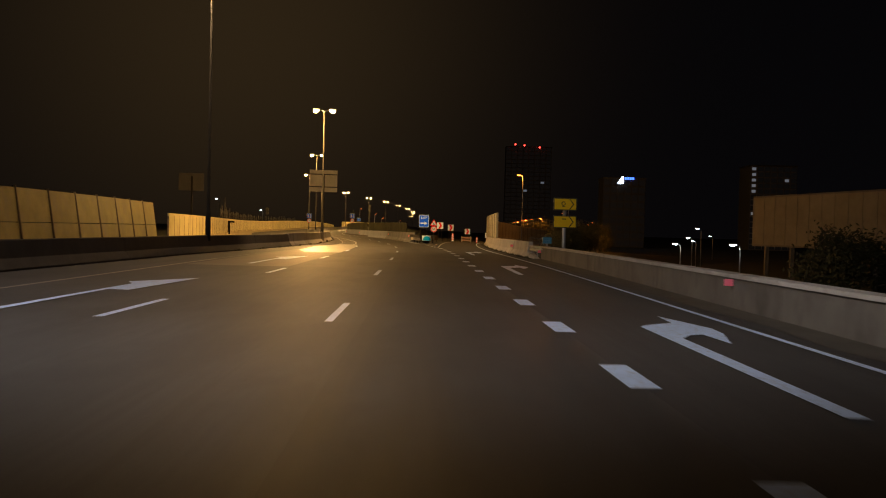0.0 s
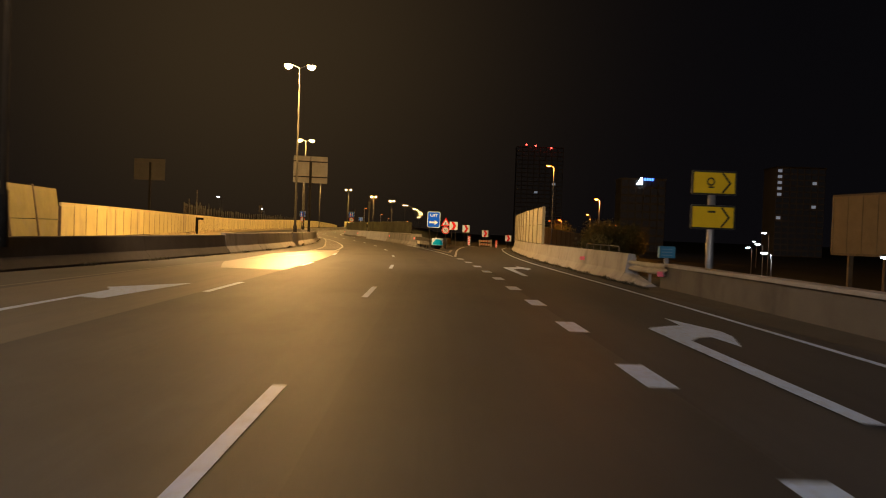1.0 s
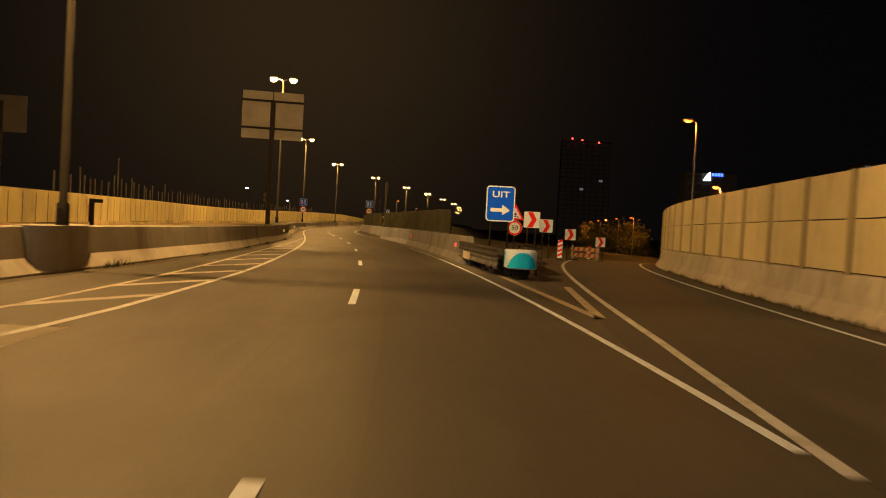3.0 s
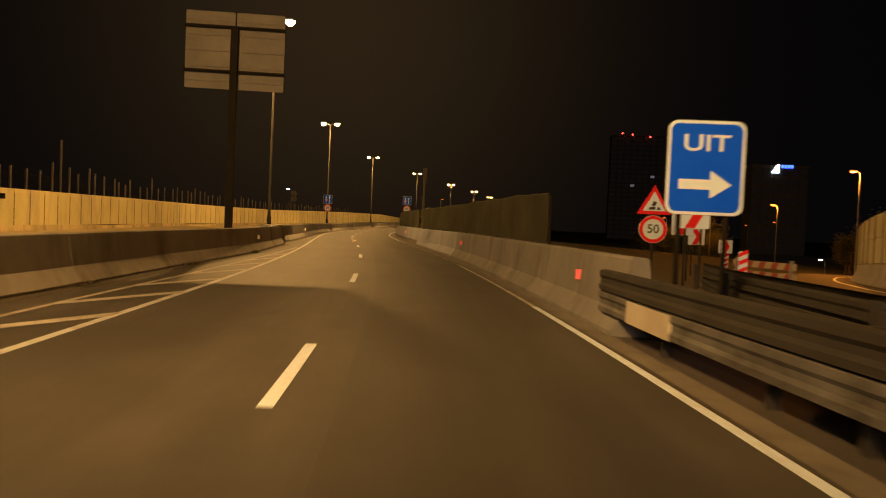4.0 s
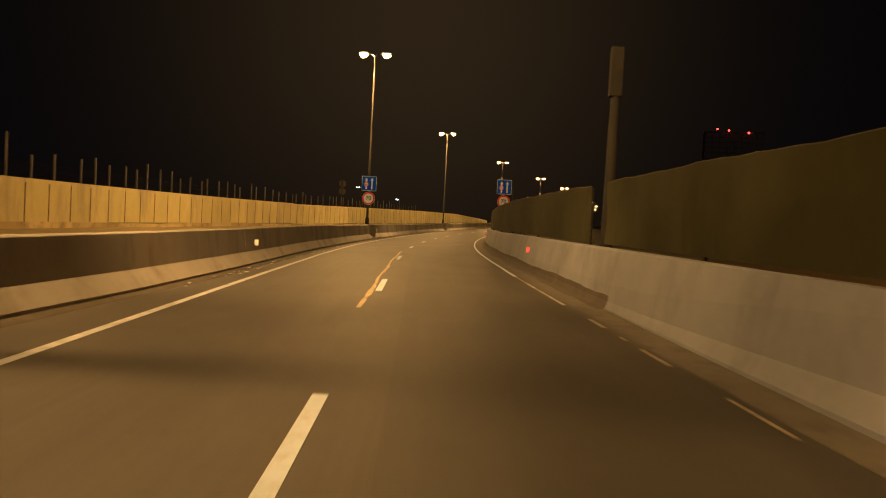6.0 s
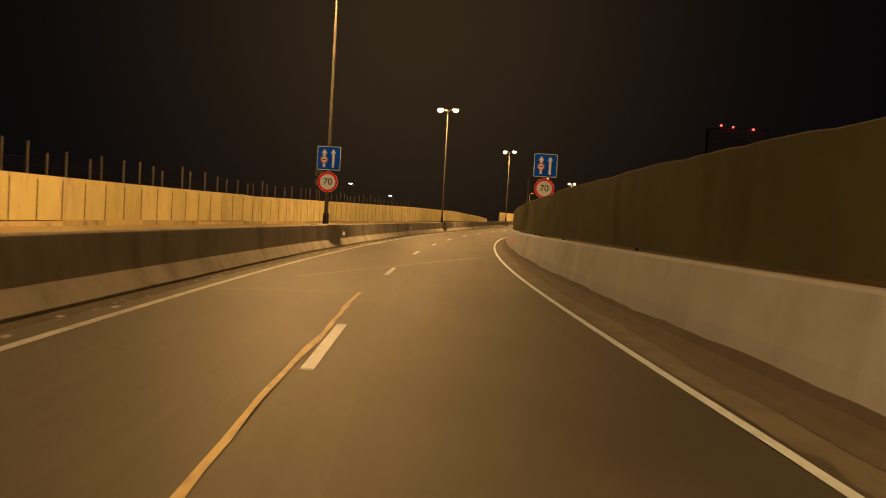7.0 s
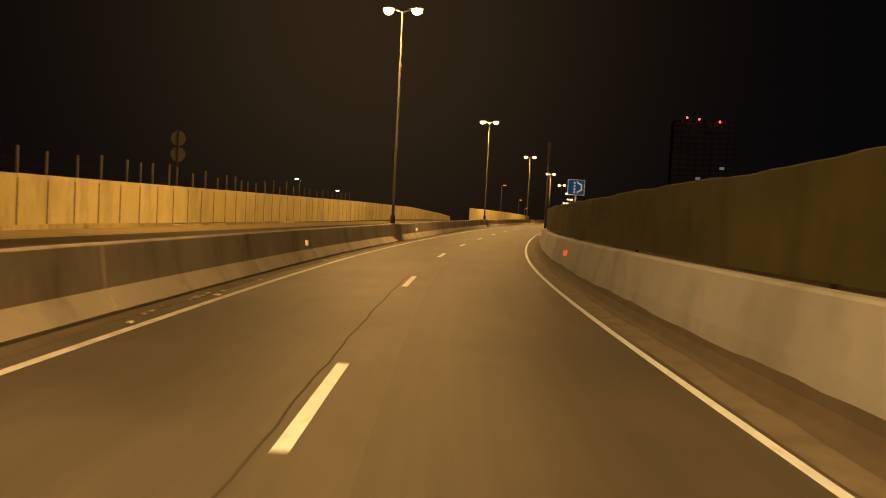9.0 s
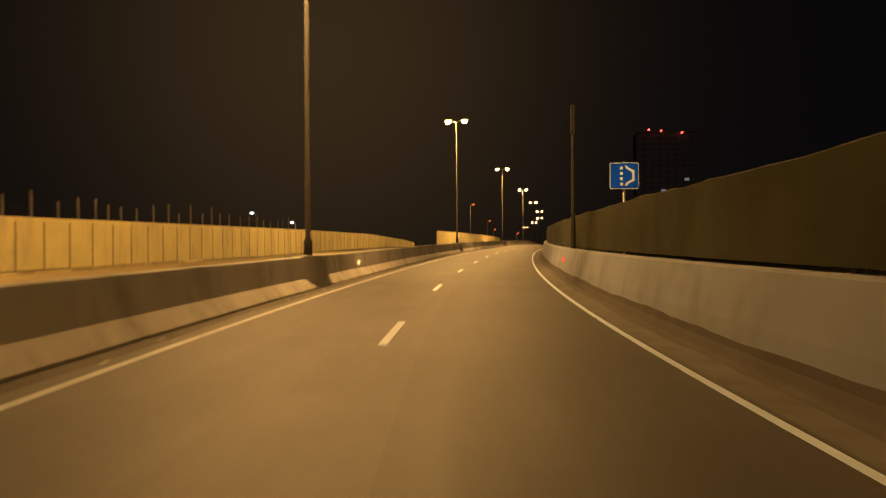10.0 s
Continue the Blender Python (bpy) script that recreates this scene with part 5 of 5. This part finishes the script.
def lane_sign(x, n, z, turn, label, foot, post=True):
    ob = thing("lane_sign", pose(x, n, z, 0, 0, turn), label, "road sign", "lane signs")
    p = panel_sign(ob, "sign_plate", 1.0, 1.0, 3.86, M_BLUE, M_WHITE, 0.05, edge=0.06)
    for cx in (-0.19, 0.19):
        part("arrow", plate(arrow_outline(cx, 3.86, 0.76, 0.10, 0.24, 90), -0.014, -0.009), M_WHITE, p)
    q = part("small_roundel", plate(circle(0.155, -0.19, 3.80), -0.019, -0.0145), M_WHITE, p)
    part("red_ring", ring(0.115, 0.15, -0.024, -0.0195, -0.19, 3.80), M_RED, q)
    part("text_bar", plate([(-0.27, 3.78), (-0.11, 3.78), (-0.11, 3.82), (-0.27, 3.82)], -0.024, -0.0195), M_BLACK, q)
    p = part("roundel_plate", plate(circle(0.43, 0, 2.87), 0, 0.03), M_WHITE, ob)
    part("red_ring", ring(0.325, 0.42, -0.006, 0.0, 0, 2.87), M_RED, p)
    letters("number", "70", 0.38, M_BLACK, p, (0, -0.008, 2.87), "black digits")
    if post:
        sign_post(ob, 0, 0.10, foot, 4.3, 0.05, M_STEEL_DARK)
    else:
        for z_ in (2.87, 3.6, 4.1):
            part("clamp", new_box((-0.12, 0.03, z_ - 0.03), (0.12, 0.14, z_ + 0.03)), M_GALV, ob)
    return ob


lane_sign(-32.23, 165.35, -0.15, heading(158), "blue two-lane sign over a 70 roundel on the lamp post", 0.9, False)
lane_sign(-23.48, 168.2, 0.12, heading(161), "blue two-lane sign over a 70 roundel behind the screen", -0.2)

# lay-by sign
ob = thing("layby_sign", pose(-29.18, 217.3, 0, 0, 0, 4), "blue lay-by sign with dashed line and bay outline", "road sign")
p = panel_sign(ob, "sign_plate", 0.98, 0.90, 3.76, M_BLUE, M_WHITE, 0.06, edge=0.06)
for k in range(4):
    part("dash_mark", plate([(-0.14, 3.43 + 0.18 * k), (-0.05, 3.43 + 0.18 * k), (-0.05, 3.53 + 0.18 * k), (-0.14, 3.53 + 0.18 * k)], -0.014, -0.009), M_WHITE, p)
part("bay_line", plate([(0.02, 4.10), (0.10, 4.10), (0.12, 4.05), (0.34, 3.93), (0.34, 3.60), (0.12, 3.48), (0.10, 3.42), (0.02, 3.42), (0.05, 3.52), (0.26, 3.64), (0.26, 3.88), (0.05, 4.0)], -0.014, -0.009), M_WHITE, p)
sign_post(ob, 0, 0.08, -0.3, 4.25, 0.045)

# backs of signs for the other direction
ob = thing("direction_sign", pose(-18.06, 106.3, 0, 0, 0, heading(97)), "large grey sign seen from behind on one wide dark post", "road sign")
for cx in (-0.95, 0.95):
    p = part("sign_plate", plate(rounded(1.84, 2.95, 0.05, cx, 7.72), 0, 0.04), M_GREYBACK, ob)
    for z in (6.55, 7.1, 7.7, 8.3, 8.85):
        part("stiffener", new_box((cx - 0.88, -0.05, z - 0.03), (cx + 0.88, -0.001, z + 0.03)), M_GREYBACK, p)
part("post", new_box((-0.14, -0.30, -0.1), (0.14, -0.06, 8.6), 0.02), M_POLE, ob)
for z in (6.9, 8.6):
    part("cross_beam", new_box((-1.9, -0.12, z - 0.06), (1.9, -0.052, z + 0.06)), M_STEEL_DARK, ob)

ob = thing("direction_sign", pose(-36.5, 106.8, -0.2, 0, 0, 8), "grey square sign seen from behind beyond the noise wall", "road sign")
p = part("sign_plate", plate(rounded(3.4, 2.4, 0.05, 0, 7.4), 0, 0.04), M_DULLBACK, ob)
for z in (6.6, 7.4, 8.2):
    part("stiffener", new_box((-1.6, -0.05, z - 0.03), (1.6, -0.001, z + 0.03)), M_DULLBACK, p)
part("post", new_box((0.0, -0.2, -0.2), (0.22, -0.05, 8.2)), M_POLE, ob)

ob = thing("road_sign", pose(-55.6, 220.0, 0, 0, 0, 6), "two round sign backs on one post behind the noise wall", "road sign")
for cz in (6.05, 4.98):
    part("sign_plate", plate(circle(0.5, 0, cz), 0, 0.03), M_DULLBACK, ob)
sign_post(ob, 0, -0.06, -0.6, 6.5, 0.05, M_MAST)

# bracket post by the opposite carriageway
ob = thing("camera_post", pose(-32.6, 111.5, 0, 0, 0, 8), "dark post with a short side arm before the noise wall", "post")
part("post", new_box((-0.14, -0.14, -0.1), (0.14, 0.14, 2.0)), M_STEEL_DARK, ob)
part("side_arm", new_box((0.14, -0.1, 1.72), (0.75, 0.1, 1.98), 0.02), M_STEEL_DARK, ob)

# masts behind the roadside screen
def camera_mast(m, tall, slim=1.0):
    ob = thing("mast", m, "grey steel mast with a tall slim box at its head", "mast", "roadside masts")
    part("shaft", tube(bmesh.new(), [(0, 0, -0.3), (0, 0, 1.2), (0, 0, tall - 0.95)], [0.15 * slim, 0.13 * slim, 0.085 * slim], 16), M_MAST, ob, smooth=True)
    part("base_flange", tube(bmesh.new(), [(0, 0, 0.0), (0, 0, 0.06)], [0.30, 0.30], 16), M_MAST, ob)
    part("head_box", new_box((-0.13 * slim, -0.1 * slim, tall - 1.05), (0.13 * slim, 0.1 * slim, tall), 0.02), M_MAST, ob)
    return ob


camera_mast(pose(*at(121.7, 4.75), 0, 0, heading(121)), 5.3)
camera_mast(pose(-30.87, 218.1, 0.1, 0, 0, heading(210)), 6.25, 0.62)

# ---------------------------------------------------------------- trees and shrubs
def tree(tall, spread, leaves, seed, label):
    rnd = random.Random(seed)
    ob = thing("tree", Matrix(), label, "tree", "trees by the exit road")
    bm = bmesh.new()
    tube(bm, [(0, 0, -0.3), (0.06, 0.02, tall * 0.3), (0.0, 0.1, tall * 0.62), (0.05, 0.0, tall * 0.9)], [0.20, 0.15, 0.09, 0.03], 8)
    tips = []
    for k in range(11):
        z = tall * (0.28 + 0.055 * k)
        a = k * 2.4 + rnd.random()
        r = spread * (0.55 + 0.45 * rnd.random()) * (1.0 - 0.5 * abs(k - 4) / 7)
        tip = Vector((r * math.cos(a), r * math.sin(a), z + r * 0.5))
        mid = Vector((0.45 * tip.x, 0.45 * tip.y, z + 0.12 * r))
        tube(bm, [(0, 0, z), mid, tip], [0.06, 0.035, 0.012], 6)
        tips += [tip, mid.lerp(tip, 0.5), mid]
    part("trunk", bm, M_BARK, ob)
    verts, faces = [], []
    for k in range(leaves):
        c = rnd.choice(tips) + Vector((rnd.gauss(0, 0.5), rnd.gauss(0, 0.5), rnd.gauss(0, 0.38)))
        u = Vector((rnd.gauss(0, 1), rnd.gauss(0, 1), rnd.gauss(0, 1))).normalized()
        v = u.orthogonal().normalized()
        size = 0.10 + 0.10 * rnd.random()
        i = len(verts)
        verts += [c - u * size, c + v * size * 0.45, c + u * size, c - v * size * 0.45]
        faces.append((i, i + 1, i + 2, i + 3))
    mesh_object("crown", verts, faces, M_LEAF, ob)
    return ob


random.seed(21)
kinds = [tree(6.5, 2.2, 2600, 3, "leafy roadside tree in orange lamp light"), tree(5.0, 2.4, 2400, 8, "broad leafy roadside tree in orange lamp light"), tree(3.2, 1.8, 1900, 14, "bushy young tree in orange lamp light")]
TREES = [(15.5, 113), (17.5, 119), (14.0, 108), (16.5, 111), (15.5, 120), (19.5, 126), (22.5, 134), (21.0, 145), (26.5, 150), (29, 160), (27, 172), (33, 182), (36, 200), (28, 246), (36.0, 75), (38.2, 78), (40.0, 74)]
for i, (x, n) in enumerate(TREES):
    k = i % 3
    m = pose(x, n, ground_height(x, n), 0, 0, 57 * i) @ Matrix.Scale((0.85 if n > 80 or x < 30 else 1.3) + 0.3 * random.random(), 4)
    if i < 3:
        kinds[k].matrix_basis = m
    else:
        copy_thing(kinds[k], m)
# the taller row behind the orange lamps in the low ground
TALL_ROW = [(25.4, 241), (23.6, 246), (24.2, 253), (22.4, 260), (22.9, 266), (21.6, 273), (22.4, 281), (21.0, 290), (22.0, 299), (20.6, 310), (21.6, 322), (20.4, 335)]
for i, (x, n) in enumerate(TALL_ROW):
    copy_thing(kinds[i % 2], pose(x, n, ground_height(x, n), 0, 0, 83 * i) @ Matrix.Scale((1.42, 1.75)[i % 2] * (0.92 + 0.16 * random.random()), 4))

# weeds at the foot of the exit barrier
rnd = random.Random(4)
verts, faces = [], []
for k in range(2600):
    n = 41 + 50 * rnd.random() ** 1.2
    o = 0.70 + 0.10 * rnd.gauss(0, 1) * (0.5 + 0.5 * math.sin(n * 1.3))
    if o > 0.80:
        o = 0.79
    p = on_ramp(n, o, 0.0)
    h = 0.05 + 0.14 * rnd.random() * (0.6 + 0.4 * math.sin(n * 2.1))
    a = rnd.random() * 6.28
    d = Vector((math.cos(a), math.sin(a), 0)) * 0.015
    lean = Vector((rnd.gauss(0, 0.04), rnd.gauss(0, 0.04), h))
    i = len(verts)
    verts += [p - d, p + d, p + lean]
    faces.append((i, i + 1, i + 2))
tagged(mesh_object("weeds", verts, faces, M_WEED), "dry weeds along the foot of the exit barrier", "weeds", kind="stuff")


# tufts at the foot of the median barrier
rnd = random.Random(9)
verts, faces = [], []
for c in (31.5, 36.0, 36.6, 41.0, 47.5, 52.0, 58.5, 59.2, 66.0, 73.5, 81.0, 88.0, 96.5):
    big = 0.5 + rnd.random()
    for k in range(60):
        s = c + 0.35 * big * rnd.gauss(0, 1)
        p = at(s, MEDIAN(s) + 0.05 + 0.06 * abs(rnd.gauss(0, 1)), 0.0)
        a = rnd.random() * 6.28
        d = Vector((math.cos(a), math.sin(a), 0)) * 0.014
        tip = p + Vector((rnd.gauss(0, 0.05), rnd.gauss(0, 0.05), (0.06 + 0.12 * rnd.random()) * big))
        i = len(verts)
        verts += [p - d, p + d, tip]
        faces.append((i, i + 1, i + 2))
tagged(mesh_object("weeds", verts, faces, M_WEED), "sparse dry weed tufts at the foot of the median barrier", "weeds", kind="stuff")


# ---------------------------------------------------------------- buildings
def corrugated(name, a, b, z0, z1, mat, parent, pitch=1.2):
    """A clad wall from a to b with upright ribs."""
    d = (b - a).to_2d()
    long = d.length
    d.normalize()
    nrm = Vector((d.y, -d.x, 0))
    k = max(2, int(long / pitch))
    bm = bmesh.new()
    pts = []
    for i in range(k):
        for f, dep in ((0.0, 0.0), (0.86, 0.0), (0.88, -0.06), (0.98, -0.06)):
            p = a + Vector((d.x, d.y, 0)) * long * (i + f) / k + nrm * dep
            pts.append(p)
    pts.append(b)
    lo = [bm.verts.new((p.x, p.y, z0)) for p in pts]
    hi = [bm.verts.new((p.x, p.y, z1)) for p in pts]
    for i in range(len(pts) - 1):
        bm.faces.new((lo[i], lo[i + 1], hi[i + 1], hi[i]))
    return part(name, bm, mat, parent)


hall = thing("warehouse", Matrix(), "pale clad hall on columns over a dark loading level", "building")
c = [Vector((44.2, 118.5, 0)), Vector((53.0, 86.0, 0)), Vector((78.0, 93.0, 0)), Vector((69.0, 125.5, 0))]
for i in range(4):
    corrugated("wall", c[(i + 1) % 4], c[i], 0.5, 7.4, M_BRICK, hall, 2.4)
bm = bmesh.new()
lo = [bm.verts.new((p.x, p.y, 7.35)) for p in c]
hi = [bm.verts.new((p.x, p.y, 7.6)) for p in c]
bm.faces.new(hi), bm.faces.new(list(reversed(lo)))
for i in range(4):
    bm.faces.new((lo[i], lo[(i + 1) % 4], hi[(i + 1) % 4], hi[i]))
bmesh.ops.recalc_face_normals(bm, faces=bm.faces)
part("roof", bm, M_ROOF, hall)
bm = bmesh.new()
lo = [bm.verts.new((p.x, p.y, 0.25)) for p in c]
hi = [bm.verts.new((p.x, p.y, 0.52)) for p in c]
bm.faces.new(hi), bm.faces.new(list(reversed(lo)))
for i in range(4):
    bm.faces.new((lo[i], lo[(i + 1) % 4], hi[(i + 1) % 4], hi[i]))
bmesh.ops.recalc_face_normals(bm, faces=bm.faces)
part("floor_slab", bm, M_CONC_WALL, hall)
for k in range(6):
    p = c[0].lerp(c[1], (k + 0.5) / 6)
    part("column", new_box((p.x + 0.2, p.y - 0.25, -5.4), (p.x + 0.7, p.y + 0.25, 0.3)), M_CONC_WALL, hall)
corrugated("back_wall", c[2] + Vector((-12, -2, 0)), c[3] + Vector((-12, -2, 0)), -5.4, 0.3, M_CONC_DARK, hall, 3.0)

lorry = thing("lorry", pose(46.5, 93.0, -5.2, 0, 0, 12), "pale grey lorry trailer parked below the hall", "lorry")
part("trailer", new_box((-1.25, -6.0, 3.4), (1.25, 6.0, 5.0), 0.05), M_CONC_WALL, lorry)
part("chassis", new_box((-0.5, -5.8, 2.9), (0.5, 5.8, 3.4), 0.03), M_STEEL_DARK, lorry)
for y in (-4.6, -3.3, 4.2):
    for x in (-1.05, 1.05):
        w = part("wheel", tube(bmesh.new(), [(x - 0.16, y, 2.95), (x + 0.16, y, 2.95)], [0.5, 0.5], 18), M_BLACK, lorry)
part("loading_deck", new_box((-1.4, -6.4, 0.0), (1.4, 6.4, 2.42), 0.03), M_CONC_DARK, lorry)


def tower(x, n, w, d, tall, floors, bays, lit, label, mat=M_FACADE_PALE):
    ob = thing("tower_block", pose(x, n, -5.2, 0, 0, 0), label, "building")
    part("wall", new_box((-w / 2, 0, 0), (w / 2, d, tall)), mat, ob)
    part("roof", new_box((-w / 2 - 0.3, -0.3, tall), (w / 2 + 0.3, d + 0.3, tall + 0.8)), M_ROOF, ob)
    fh, bw = tall / floors, w / bays
    for f in range(floors):
        for b in range(bays):
            on = (f, b) in lit
            part("window", new_box((-w / 2 + bw * (b + 0.08), -0.12, fh * (f + 0.15)), (-w / 2 + bw * (b + 0.92), -0.02, fh * (f + 0.92))) if not on else new_box((-w / 2 + bw * (b + 0.2), -0.12, fh * (f + 0.3)), (-w / 2 + bw * (b + 0.8), -0.02, fh * (f + 0.8))), M_GLOW_WIN if on else M_GLOW_BLEND, ob)
    return ob


lit = {(f, 0) for f in range(10, 15)} | {(12, 5), (8, 5), (6, 0)}
tower(167, 438, 25, 18, 46, 15, 7, lit, "dark tower block with a lit stairwell and few lit windows")
tower(60, 832, 48, 24, 96, 22, 8, {(13, 6), (11, 3)}, "dark high-rise with red warning lights on its roof")
for x, z in ((45.6, 93.4), (55.0, 92.4), (71.0, 90.6)):
    ob = thing("warning_light", pose(x, 829.5, z, 0, 0, 0), "red aviation warning light on the high-rise", "warning light", "warning lights")
    bm = bmesh.new()
    bmesh.ops.create_uvsphere(bm, u_segments=10, v_segments=8, radius=0.9)
    part("lit_dome", bm, M_GLOW_RED, ob)
    part("bracket", new_box((-0.3, 0.3, -2.6), (0.3, 3.2, -0.5)), M_STEEL_DARK, ob)
office = tower(82, 418, 22, 16, 36, 9, 6, set(), "dark office block with blue light letters on its roof edge", M_FACADE)
p = part("sail_sign", plate([(-3.6, 33.6), (-0.6, 33.6), (-0.6, 37.4), (-1.6, 36.8)], -0.6, -0.3), M_GLOW_WHITE, office, "white lit sail-shaped sign")
for k in range(4):
    part("letter_bar", plate(rounded(0.9, 1.3, 0.2, 0.6 + 1.25 * k, 36.3), -0.6, -0.3), M_GLOW_BLUE, office, "blue lit letter bar")
